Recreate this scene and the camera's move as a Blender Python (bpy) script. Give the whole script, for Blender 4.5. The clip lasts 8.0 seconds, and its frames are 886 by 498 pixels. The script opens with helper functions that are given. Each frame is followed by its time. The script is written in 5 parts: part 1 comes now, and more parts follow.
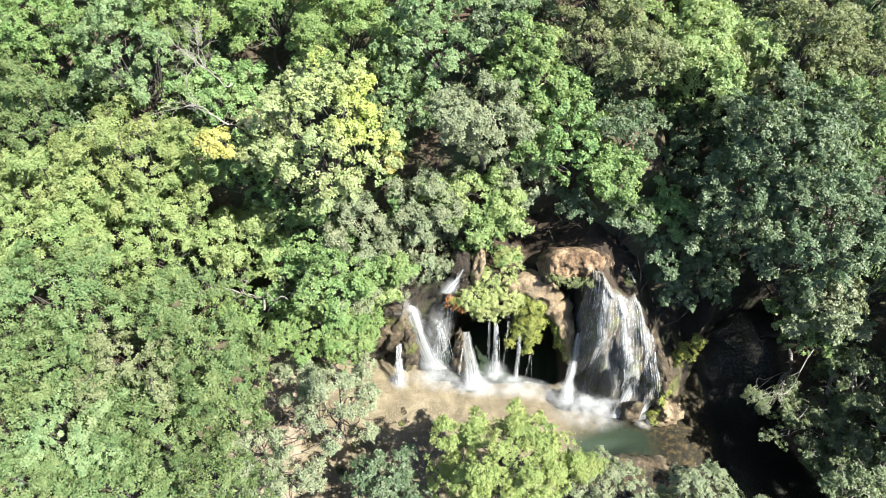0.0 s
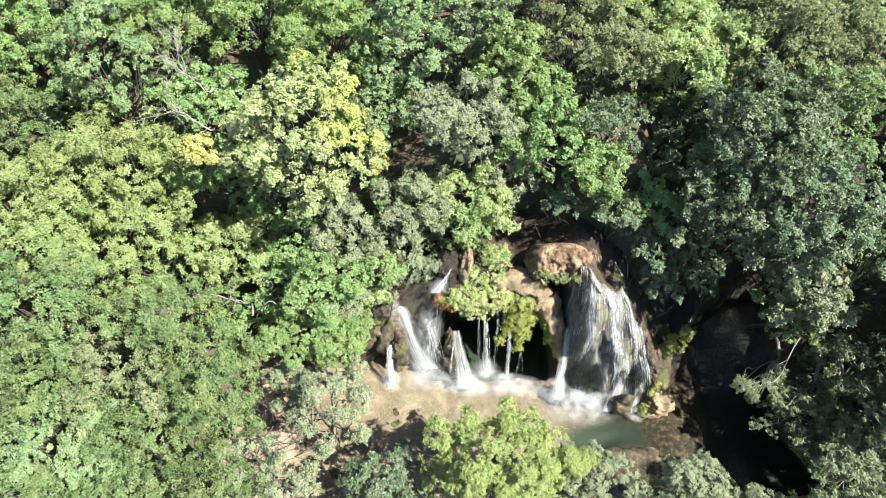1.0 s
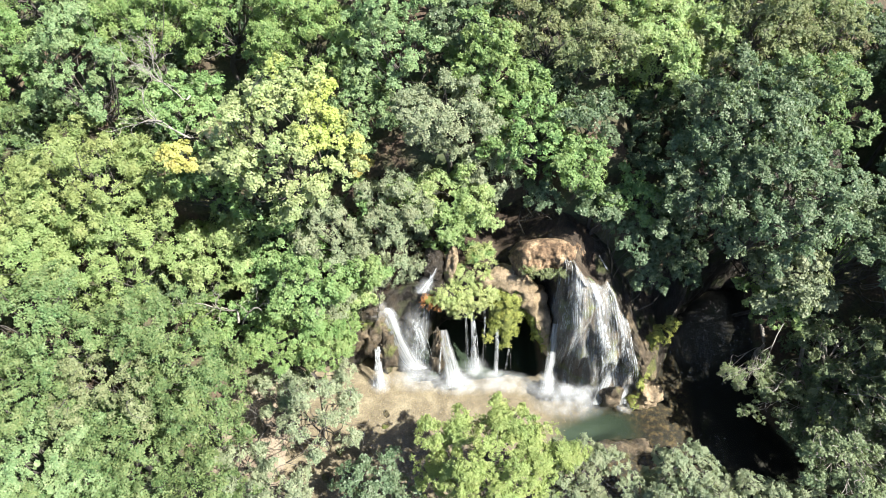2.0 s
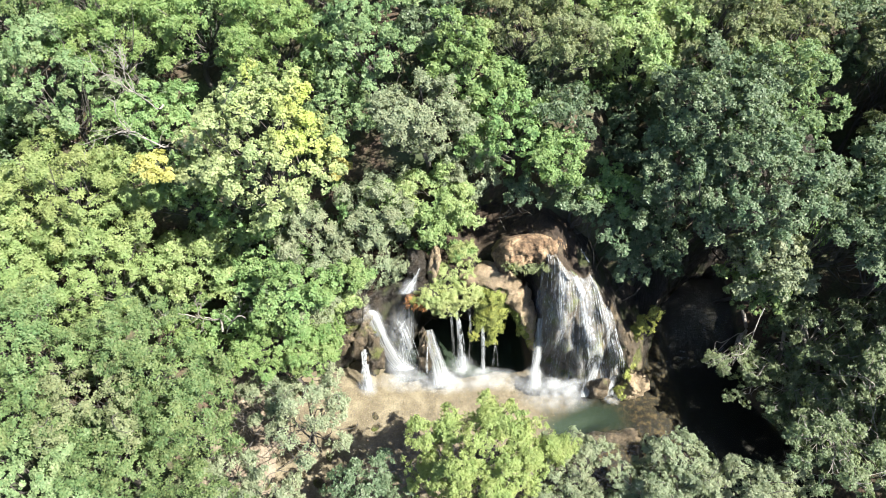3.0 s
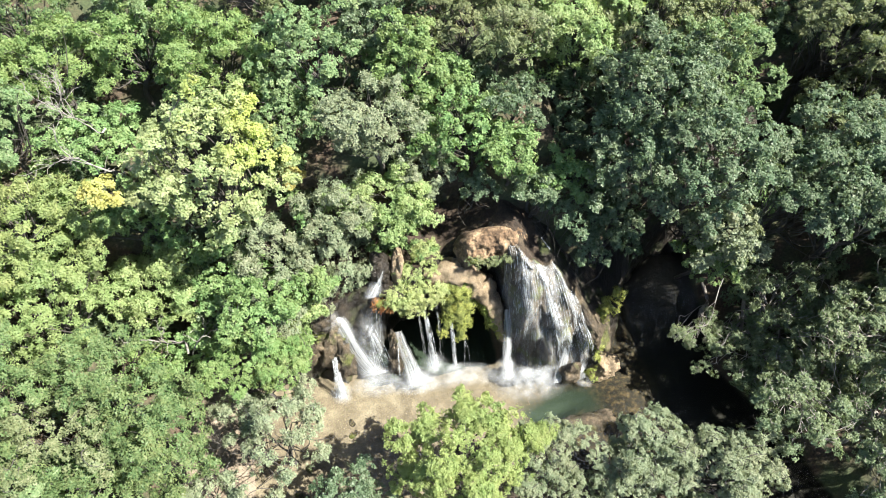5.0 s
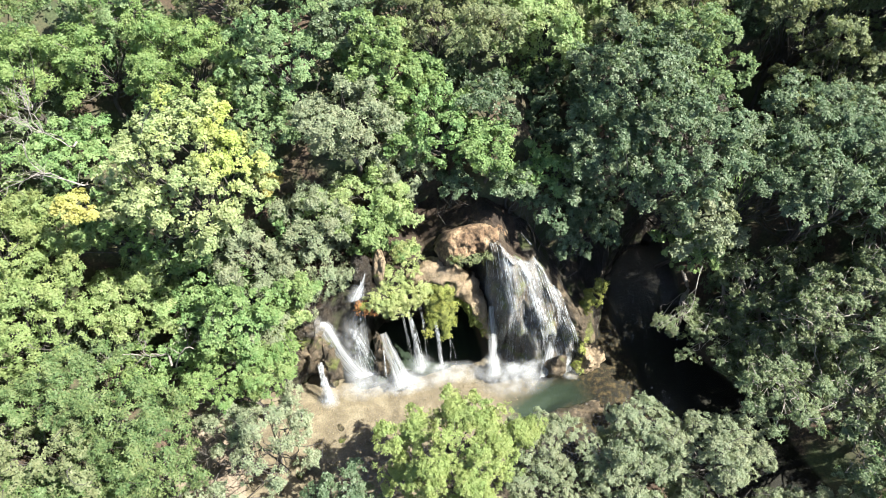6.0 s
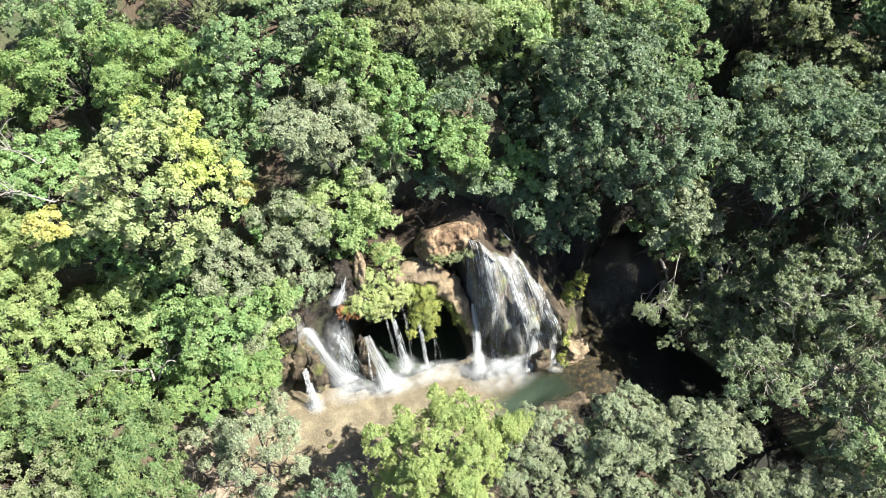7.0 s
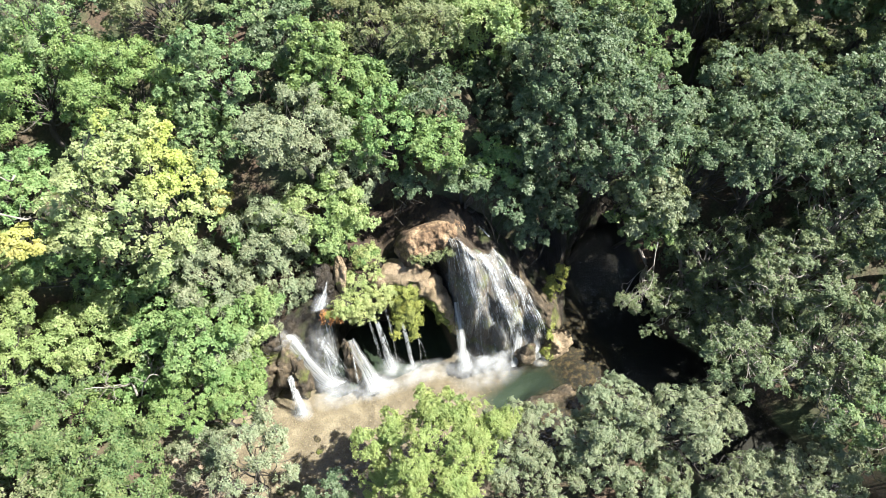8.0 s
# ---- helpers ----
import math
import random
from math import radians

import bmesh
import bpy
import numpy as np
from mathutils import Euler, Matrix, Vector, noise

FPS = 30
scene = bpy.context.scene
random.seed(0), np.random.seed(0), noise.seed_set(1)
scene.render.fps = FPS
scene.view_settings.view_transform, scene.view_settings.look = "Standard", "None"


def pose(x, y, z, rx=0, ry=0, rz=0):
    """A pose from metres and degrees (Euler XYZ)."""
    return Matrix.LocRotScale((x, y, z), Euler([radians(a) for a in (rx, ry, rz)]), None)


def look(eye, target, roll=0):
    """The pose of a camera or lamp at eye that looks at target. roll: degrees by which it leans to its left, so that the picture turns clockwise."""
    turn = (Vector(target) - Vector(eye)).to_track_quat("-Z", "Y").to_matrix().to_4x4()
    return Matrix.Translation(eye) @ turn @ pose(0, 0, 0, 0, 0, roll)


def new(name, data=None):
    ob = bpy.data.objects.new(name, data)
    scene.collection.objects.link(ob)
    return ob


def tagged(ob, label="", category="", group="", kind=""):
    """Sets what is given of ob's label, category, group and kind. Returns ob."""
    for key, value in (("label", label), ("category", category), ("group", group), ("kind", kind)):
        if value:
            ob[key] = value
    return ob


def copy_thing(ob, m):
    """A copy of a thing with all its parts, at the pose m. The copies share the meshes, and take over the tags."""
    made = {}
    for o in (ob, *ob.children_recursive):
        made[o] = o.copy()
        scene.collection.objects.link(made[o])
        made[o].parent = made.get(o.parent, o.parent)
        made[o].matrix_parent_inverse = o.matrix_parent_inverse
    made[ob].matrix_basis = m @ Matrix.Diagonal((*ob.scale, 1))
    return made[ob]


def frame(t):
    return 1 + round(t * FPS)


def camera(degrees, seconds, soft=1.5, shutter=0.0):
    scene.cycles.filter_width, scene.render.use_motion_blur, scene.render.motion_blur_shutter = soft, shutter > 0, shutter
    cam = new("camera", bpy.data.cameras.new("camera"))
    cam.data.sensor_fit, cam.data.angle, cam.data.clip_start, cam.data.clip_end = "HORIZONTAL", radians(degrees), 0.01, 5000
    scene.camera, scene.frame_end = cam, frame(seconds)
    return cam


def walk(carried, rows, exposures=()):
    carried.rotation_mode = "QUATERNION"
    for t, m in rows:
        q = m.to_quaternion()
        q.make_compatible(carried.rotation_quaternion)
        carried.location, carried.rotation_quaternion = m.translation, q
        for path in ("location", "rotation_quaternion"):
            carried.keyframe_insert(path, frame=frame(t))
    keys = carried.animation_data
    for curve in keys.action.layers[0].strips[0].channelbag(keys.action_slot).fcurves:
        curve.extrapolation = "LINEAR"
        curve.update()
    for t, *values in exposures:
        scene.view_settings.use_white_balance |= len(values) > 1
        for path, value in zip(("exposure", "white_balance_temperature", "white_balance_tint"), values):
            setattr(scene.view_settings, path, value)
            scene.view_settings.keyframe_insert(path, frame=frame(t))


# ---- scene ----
# camera: a drone that hovers and turns to its right
cam = camera(65.3, 8.0, soft=1.0)
EYE_Z = 30.0
YAW = [(0.0, 1.48), (0.5, 0.56), (1.0, -0.52), (1.5, -1.72), (3.0, -5.79), (3.5, -7.40), (4.0, -8.94), (4.5, -10.42),
       (6.0, -14.86), (6.5, -16.47), (7.0, -18.08), (7.5, -19.67), (8.0, -21.24)]
walk(cam, [(t, pose(0, 0, EYE_Z, 31.42, -0.9, yaw)) for t, yaw in YAW], exposures=[(0.0, 2.08), (8.0, 2.08)])

# daylight: blue sky and a sun from the right of the stream
SUN_TO = Vector((4.1, -1.5, 6.4)).normalized()
world = bpy.data.worlds.new("world")
scene.world = world
world.use_nodes = True
wn = world.node_tree.nodes
sky = wn.new("ShaderNodeTexSky")
sky.sky_type, sky.sun_disc = "NISHITA", False
sky.sun_elevation = math.asin(SUN_TO.z)
sky.sun_rotation = math.atan2(SUN_TO.x, SUN_TO.y)
world.node_tree.links.new(sky.outputs[0], wn["Background"].inputs[0])
wn["Background"].inputs[1].default_value = 0.066
sun = new("sun", bpy.data.lights.new("sun", "SUN"))
sun.data.energy, sun.data.angle, sun.data.color = 5.0, radians(0.53), (1.0, 0.95, 0.86)
sun.matrix_world = look((0, 0, 60), Vector((0, 0, 60)) - SUN_TO)


# ---- materials ----
def shader(name):
    m = bpy.data.materials.new(name)
    m.use_nodes = True
    nt = m.node_tree
    return m, nt, nt.nodes["Principled BSDF"], nt.nodes["Material Output"]


def nod(nt, kind, **values):
    n = nt.nodes.new("ShaderNode" + kind)
    for key, value in values.items():
        n.inputs[key.replace("_", " ")].default_value = value
    return n


def ramp(nt, fac, stops):
    r = nt.nodes.new("ShaderNodeValToRGB")
    while len(r.color_ramp.elements) < len(stops):
        r.color_ramp.elements.new(0.5)
    for e, (pos, col) in zip(r.color_ramp.elements, stops):
        e.position = pos
        e.color = (*col, 1) if len(col) == 3 else col
    nt.links.new(fac, r.inputs[0])
    return r.outputs[0]


def mixed(nt, fac, a, b, mode="MIX"):
    n = nt.nodes.new("ShaderNodeMix")
    n.data_type, n.blend_type = "RGBA", mode
    for sock, value in ((n.inputs[0], fac), (n.inputs[6], a), (n.inputs[7], b)):
        if isinstance(value, (int, float)):
            sock.default_value = value
        elif isinstance(value, tuple):
            sock.default_value = (*value, 1)
        else:
            nt.links.new(value, sock)
    return n.outputs[2]


def calc(nt, op, a, b=0.0, c=0.0, clamp=False):
    n = nt.nodes.new("ShaderNodeMath")
    n.operation, n.use_clamp = op, clamp
    for sock, value in zip(n.inputs, (a, b, c)):
        if isinstance(value, (int, float)):
            sock.default_value = value
        else:
            nt.links.new(value, sock)
    return n.outputs[0]


def noise_of(nt, scale, detail=4.0, rough=0.55, where="Object", stretch=None, world_space=False):
    src = nt.nodes.new("ShaderNodeTexCoord").outputs[where]
    if world_space:
        src = nt.nodes.new("ShaderNodeNewGeometry").outputs["Position"]
    if stretch:
        mp = nt.nodes.new("ShaderNodeMapping")
        mp.inputs["Scale"].default_value = stretch
        nt.links.new(src, mp.inputs[0])
        src = mp.outputs[0]
    n = nod(nt, "TexNoise", Scale=scale, Detail=detail, Roughness=rough)
    nt.links.new(src, n.inputs["Vector"])
    return n.outputs[0]


def bump(nt, p, height, strength, distance):
    b = nod(nt, "Bump", Strength=strength, Distance=distance)
    nt.links.new(height, b.inputs["Height"])
    nt.links.new(b.outputs[0], p.inputs["Normal"])


def leaf_material(name, dark, mid, light, gloss=0.4, through_light=0.4, turned=None, turn_at=0.62, sunny=(0, 0, 0)):
    """Leaves: each leaf a shade of its own, whole boughs drift in tone, and some turn with the season."""
    m, nt, p, out = shader(name)
    dark, light = tuple(1.15 * c for c in dark), tuple(0.8 * c for c in light)
    dark, mid, light = ((c[0] * 1.06, c[1], c[2] * 1.22) for c in (dark, mid, light))
    geo = nt.nodes.new("ShaderNodeNewGeometry")
    info = nt.nodes.new("ShaderNodeObjectInfo")
    big = noise_of(nt, 0.55, 3.0)
    t = calc(nt, "ADD", calc(nt, "MULTIPLY", geo.outputs["Random Per Island"], 0.5), calc(nt, "MULTIPLY", big, 0.9))
    t = calc(nt, "ADD", t, calc(nt, "MULTIPLY_ADD", info.outputs["Random"], 0.24, -0.32), clamp=True)
    tuft = calc(nt, "MULTIPLY_ADD", noise_of(nt, 3.2, 2.0, 0.6), 0.8, -0.4)
    t = calc(nt, "ADD", t, tuft, clamp=True)
    col = ramp(nt, t, [(0.12, dark), (0.5, mid), (0.9, light)])
    if turned:
        patch = calc(nt, "ADD", noise_of(nt, 0.35, 2.0), calc(nt, "MULTIPLY", geo.outputs["Random Per Island"], 0.12))
        dot = nt.nodes.new("ShaderNodeVectorMath")
        dot.operation = "DOT_PRODUCT"
        dot.inputs[1].default_value = sunny
        nt.links.new(nt.nodes.new("ShaderNodeTexCoord").outputs["Object"], dot.inputs[0])
        patch = calc(nt, "ADD", patch, dot.outputs["Value"])
        fac = calc(nt, "MULTIPLY", calc(nt, "SUBTRACT", patch, turn_at), 3.5, clamp=True)
        col = mixed(nt, fac, col, turned)
    hue = nt.nodes.new("ShaderNodeHueSaturation")
    drift = calc(nt, "MULTIPLY_ADD", noise_of(nt, 0.9, 2.0, world_space=True), 0.075, 0.4475)
    nt.links.new(calc(nt, "MULTIPLY_ADD", info.outputs["Random"], 0.03, drift), hue.inputs["Hue"])
    nt.links.new(col, hue.inputs["Color"])
    col = hue.outputs[0]
    nt.links.new(col, p.inputs["Base Color"])
    p.inputs["Roughness"].default_value = 0.5
    p.inputs["Specular IOR Level"].default_value = 0.42 * gloss
    tr = nt.nodes.new("ShaderNodeBsdfTranslucent")
    nt.links.new(mixed(nt, 1.0, col, (1.3, 1.32, 0.78), "MULTIPLY"), tr.inputs[0])
    mx = nt.nodes.new("ShaderNodeMixShader")
    mx.inputs[0].default_value = through_light + 0.09
    nt.links.new(p.outputs[0], mx.inputs[1])
    nt.links.new(tr.outputs[0], mx.inputs[2])
    nt.links.new(mx.outputs[0], out.inputs[0])
    return m


M_ASH = leaf_material("ash_leaf", (0.114, 0.175, 0.055), (0.199, 0.275, 0.090), (0.294, 0.370, 0.135), 0.5, 0.32)
M_FERNY = leaf_material("feathery_leaf", (0.055, 0.109, 0.037), (0.120, 0.187, 0.062), (0.212, 0.274, 0.102), 0.5, 0.32)
M_MAPLE = leaf_material("maple_leaf", (0.155, 0.22, 0.08), (0.245, 0.31, 0.125), (0.35, 0.41, 0.175), 0.5, 0.3, (0.34, 0.385, 0.11), 1.25, (0.10, 0.02, 0.09))
M_OAK = leaf_material("dark_leaf", (0.042, 0.079, 0.034), (0.096, 0.149, 0.066), (0.173, 0.228, 0.116), 0.8, 0.22)
M_SCRUB = leaf_material("scrub_leaf", (0.062, 0.098, 0.043), (0.128, 0.177, 0.079), (0.214, 0.269, 0.128), 0.6, 0.25)
M_WILLOW = leaf_material("grey_green_leaf", (0.105, 0.148, 0.072), (0.185, 0.232, 0.119), (0.286, 0.328, 0.174), 0.55, 0.25)
M_HAZEL = leaf_material("bright_green_leaf", (0.086, 0.160, 0.049), (0.162, 0.259, 0.084), (0.265, 0.368, 0.133), 0.5, 0.3)
M_OLIVE = leaf_material("olive_leaf", (0.083, 0.116, 0.046), (0.149, 0.187, 0.077), (0.237, 0.270, 0.121), 0.5, 0.28)
M_LIME = leaf_material("lime_leaf", (0.147, 0.226, 0.074), (0.236, 0.326, 0.116), (0.357, 0.430, 0.179), 0.5, 0.32)
M_PALE = leaf_material("pale_leaf", (0.135, 0.205, 0.059), (0.215, 0.295, 0.090), (0.320, 0.395, 0.135), 0.5, 0.3)
M_FRESH = leaf_material("fresh_leaf", (0.084, 0.161, 0.045), (0.162, 0.254, 0.077), (0.254, 0.349, 0.120), 0.5, 0.32)
M_ALDER = leaf_material("alder_leaf", (0.077, 0.142, 0.052), (0.152, 0.237, 0.091), (0.255, 0.341, 0.149), 0.5, 0.27)
M_YELLOW = leaf_material("yellow_leaf", (0.266, 0.294, 0.083), (0.361, 0.380, 0.107), (0.456, 0.465, 0.150), 0.4, 0.3)
M_FRINGE = leaf_material("moss_bush_leaf", (0.19, 0.26, 0.09), (0.28, 0.355, 0.13), (0.37, 0.44, 0.19), 0.4, 0.3)


def bark_material(name, a, b):
    m, nt, p, out = shader(name)
    n = noise_of(nt, 6.0, 6.0, 0.65, stretch=(1, 1, 0.25))
    nt.links.new(ramp(nt, n, [(0.3, a), (0.7, b)]), p.inputs["Base Color"])
    p.inputs["Roughness"].default_value = 0.9
    bump(nt, p, n, 0.6, 0.02)
    return m


M_BARK = bark_material("bark", (0.03, 0.027, 0.023), (0.085, 0.078, 0.068))
M_DEAD = bark_material("dead_wood", (0.13, 0.12, 0.105), (0.32, 0.30, 0.27))


def soil_material():
    m, nt, p, out = shader("forest_floor")
    n = noise_of(nt, 0.5, 6.0, 0.6, world_space=True)
    fine = noise_of(nt, 9.0, 6.0, 0.7, world_space=True)
    litter = ramp(nt, fine, [(0.3, (0.02, 0.015, 0.01)), (0.55, (0.06, 0.04, 0.025)), (0.8, (0.14, 0.095, 0.06))])
    moss = ramp(nt, fine, [(0.3, (0.015, 0.025, 0.008)), (0.8, (0.06, 0.08, 0.03))])
    wood = mixed(nt, ramp(nt, n, [(0.42, (0, 0, 0)), (0.6, (1, 1, 1))]), litter, moss)
    # bed of the stream: the trees' shade put into its colour, near black
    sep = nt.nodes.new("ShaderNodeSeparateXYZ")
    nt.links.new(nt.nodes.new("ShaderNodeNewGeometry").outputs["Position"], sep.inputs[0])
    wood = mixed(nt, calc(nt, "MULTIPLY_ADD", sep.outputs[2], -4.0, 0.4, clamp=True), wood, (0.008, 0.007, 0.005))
    # silt on the bed and the beach of the pool
    band = noise_of(nt, 1.3, 6.0, 0.62, world_space=True)
    silt = ramp(nt, band, [(0.28, (0.10, 0.082, 0.06)), (0.5, (0.18, 0.148, 0.112)), (0.72, (0.28, 0.242, 0.19))])
    pebble = noise_of(nt, 5.0, 4.0, 0.6, world_space=True)
    silt = mixed(nt, calc(nt, "MULTIPLY", pebble, 0.5), silt, mixed(nt, 1.0, silt, (0.62, 0.56, 0.46), "MULTIPLY"))
    grain = noise_of(nt, 16.0, 5.0, 0.7, world_space=True)
    silt = mixed(nt, 0.75, silt, mixed(nt, 1.0, silt, ramp(nt, grain, [(0.3, (0.45, 0.45, 0.45)), (0.7, (1.3, 1.28, 1.22))]), "MULTIPLY"))
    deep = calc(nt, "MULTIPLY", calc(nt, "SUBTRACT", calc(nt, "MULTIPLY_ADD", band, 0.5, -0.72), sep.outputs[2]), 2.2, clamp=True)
    # east bed: brown shelf, with depth and tree shade put into its colour
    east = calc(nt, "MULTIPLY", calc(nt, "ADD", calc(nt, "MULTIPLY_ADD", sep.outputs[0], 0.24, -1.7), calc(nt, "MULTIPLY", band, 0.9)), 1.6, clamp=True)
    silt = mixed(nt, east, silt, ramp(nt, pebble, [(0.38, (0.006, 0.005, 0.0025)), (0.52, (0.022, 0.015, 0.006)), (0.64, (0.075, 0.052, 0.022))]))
    # deep bed: the pool's green depth, and the ledge's shade painted over its hole
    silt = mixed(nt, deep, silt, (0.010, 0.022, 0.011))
    low = calc(nt, "MULTIPLY", calc(nt, "SUBTRACT", calc(nt, "MULTIPLY_ADD", n, 1.2, 0.15), sep.outputs[2]), 3.0, clamp=True)
    low = calc(nt, "MULTIPLY", low, calc(nt, "MULTIPLY", calc(nt, "SUBTRACT", 12.6, sep.outputs[0]), 1.0, clamp=True))
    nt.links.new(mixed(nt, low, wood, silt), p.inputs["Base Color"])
    p.inputs["Roughness"].default_value = 0.85
    bump(nt, p, calc(nt, "ADD", fine, pebble), 0.7, 0.05)
    return m


def tufa_material(name, dry, face=False, pale=None, tone=1.0):
    """Tufa limestone: tan crust, wet rock darkened for the hollows' shade, moss on the shoulders."""
    m, nt, p, out = shader(name)
    n = noise_of(nt, 0.9, 6.0, 0.6, world_space=True)
    streak = noise_of(nt, 2.6, 6.0, 0.65, world_space=True, stretch=(1, 1, 0.22))
    fine = noise_of(nt, 14.0, 5.0, 0.7, world_space=True)
    if face:
        rock = ramp(nt, streak, [(0.34, (0.018, 0.015, 0.011)), (0.52, (0.075, 0.061, 0.042)), (0.74, (0.26, 0.215, 0.15))])
    elif dry:
        rock = ramp(nt, streak, [(0.30, (0.14, 0.11, 0.07)), (0.5, (0.33, 0.265, 0.18)), (0.72, (0.52, 0.43, 0.31))])
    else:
        # wet rock, near black: the shade of hollows and wall put into its colour
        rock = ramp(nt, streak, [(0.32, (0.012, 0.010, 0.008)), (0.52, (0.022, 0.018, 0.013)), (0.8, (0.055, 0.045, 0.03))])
    rock = mixed(nt, 1.0, rock, (tone, tone * 0.97, tone * 0.93), "MULTIPLY")
    rock = mixed(nt, 0.5, rock, mixed(nt, 1.0, rock, ramp(nt, fine, [(0.3, (0.35, 0.33, 0.3)), (0.7, (1.2, 1.15, 1.05))]), "MULTIPLY"))
    moss = ramp(nt, fine, [(0.25, (0.035, 0.045, 0.01)), (0.55, (0.10, 0.12, 0.025)), (0.8, (0.21, 0.225, 0.05))])
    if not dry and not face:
        # moss on the wet rock dimmed in colour for that shade
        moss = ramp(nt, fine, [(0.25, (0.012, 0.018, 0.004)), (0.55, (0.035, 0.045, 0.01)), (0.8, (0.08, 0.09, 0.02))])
    fac = ramp(nt, n, [(0.63 if pale else 0.56 if dry else 0.52, (0, 0, 0)), (0.72 if pale else 0.66, (1, 1, 1))])
    nt.links.new(mixed(nt, fac, rock, moss), p.inputs["Base Color"])
    nt.links.new(ramp(nt, n, [(0.4, (0.35,) * 3), (0.65, (0.9,) * 3)]), p.inputs["Roughness"])
    bump(nt, p, calc(nt, "ADD", streak, calc(nt, "MULTIPLY", fine, 0.8)), 1.0, 0.16)
    return m


def moss_material():
    m, nt, p, out = shader("moss")
    fine = noise_of(nt, 11.0, 5.0, 0.7, world_space=True)
    nt.links.new(ramp(nt, fine, [(0.25, (0.05, 0.065, 0.015)), (0.55, (0.14, 0.165, 0.035)), (0.8, (0.27, 0.285, 0.07))]), p.inputs["Base Color"])
    p.inputs["Roughness"].default_value = 0.95
    bump(nt, p, fine, 1.0, 0.1)
    return m


def water_material():
    """Clear shallow water: what it does not mirror it lets through, faintly green."""
    m, nt, p, out = shader("clear_water")
    nt.nodes.remove(p)
    ripple = calc(nt, "ADD", noise_of(nt, 3.0, 4.0, 0.6, world_space=True), calc(nt, "MULTIPLY", noise_of(nt, 11.0, 3.0, 0.6, world_space=True), 0.4))
    b = nod(nt, "Bump", Strength=0.35, Distance=0.06)
    nt.links.new(ripple, b.inputs["Height"])
    fr = nod(nt, "Fresnel", IOR=1.33)
    nt.links.new(b.outputs[0], fr.inputs["Normal"])
    gl = nod(nt, "BsdfGlossy", Roughness=0.06)
    nt.links.new(b.outputs[0], gl.inputs["Normal"])
    tr = nt.nodes.new("ShaderNodeBsdfTransparent")
    tr.inputs[0].default_value = (0.88, 0.9, 0.86, 1)
    mx = nt.nodes.new("ShaderNodeMixShader")
    nt.links.new(fr.outputs[0], mx.inputs[0])
    nt.links.new(tr.outputs[0], mx.inputs[1])
    nt.links.new(gl.outputs[0], mx.inputs[2])
    nt.links.new(mx.outputs[0], out.inputs[0])
    return m


def white_water(name, opacity, build):
    """White broken water: bubbles scatter the light, gaps let what lies behind show. build(nt) gives how much of it there is."""
    m, nt, p, out = shader(name)
    white = (0.62, 0.655, 0.68, 1)
    p.inputs["Base Color"].default_value = white
    p.inputs["Roughness"].default_value = 0.6
    t1 = nt.nodes.new("ShaderNodeBsdfTranslucent")
    t1.inputs[0].default_value = white
    m1 = nt.nodes.new("ShaderNodeMixShader")
    m1.inputs[0].default_value = 0.4
    nt.links.new(p.outputs[0], m1.inputs[1])
    nt.links.new(t1.outputs[0], m1.inputs[2])
    m2 = nt.nodes.new("ShaderNodeMixShader")
    nt.links.new(calc(nt, "MULTIPLY", build(nt), opacity), m2.inputs[0])
    nt.links.new(nt.nodes.new("ShaderNodeBsdfTransparent").outputs[0], m2.inputs[1])
    nt.links.new(m1.outputs[0], m2.inputs[2])
    nt.links.new(m2.outputs[0], out.inputs[0])
    return m


def cut(nt, n, at, gain):
    return calc(nt, "MULTIPLY", calc(nt, "SUBTRACT", n, at), gain, clamp=True)


def veil_amount(nt, at=0.70, gain=2.5):
    """Long threads down the fall, in groups, breaking up towards the foot."""
    uv = nt.nodes.new("ShaderNodeTexCoord").outputs["UV"]
    drift = nod(nt, "TexNoise", Scale=2.6, Detail=2.0)
    nt.links.new(uv, drift.inputs["Vector"])
    bend = nt.nodes.new("ShaderNodeVectorMath")
    bend.operation = "MULTIPLY_ADD"
    bend.inputs[1].default_value = (0.16, 0.0, 0.0)
    nt.links.new(drift.outputs["Color"], bend.inputs[0])
    nt.links.new(uv, bend.inputs[2])

    def along(stretch, detail, rough):
        mp = nt.nodes.new("ShaderNodeMapping")
        mp.inputs["Scale"].default_value = stretch
        nt.links.new(bend.outputs[0], mp.inputs[0])
        n = nod(nt, "TexNoise", Scale=1.0, Detail=detail, Roughness=rough)
        nt.links.new(mp.outputs[0], n.inputs["Vector"])
        return n.outputs[0]

    threads, groups, spray = along((44, 2.2, 1), 4.0, 0.72), along((8, 2.3, 1), 3.0, 0.6), along((26, 12, 1), 3.0, 0.7)
    total = calc(nt, "ADD", calc(nt, "MULTIPLY", threads, 0.58), calc(nt, "MULTIPLY", groups, 0.72))
    return cut(nt, calc(nt, "ADD", total, calc(nt, "MULTIPLY", spray, 0.15)), at, gain)


def soft_rim(nt):
    grad = nt.nodes.new("ShaderNodeTexGradient")
    grad.gradient_type = "SPHERICAL"
    nt.links.new(nt.nodes.new("ShaderNodeTexCoord").outputs["Object"], grad.inputs[0])
    return grad.outputs[1]


def foam_amount(nt):
    n = calc(nt, "ADD", noise_of(nt, 2.4, 6.0, 0.65, world_space=True), calc(nt, "MULTIPLY_ADD", soft_rim(nt), 0.6, -0.42))
    return cut(nt, n, 0.28, 1.6)


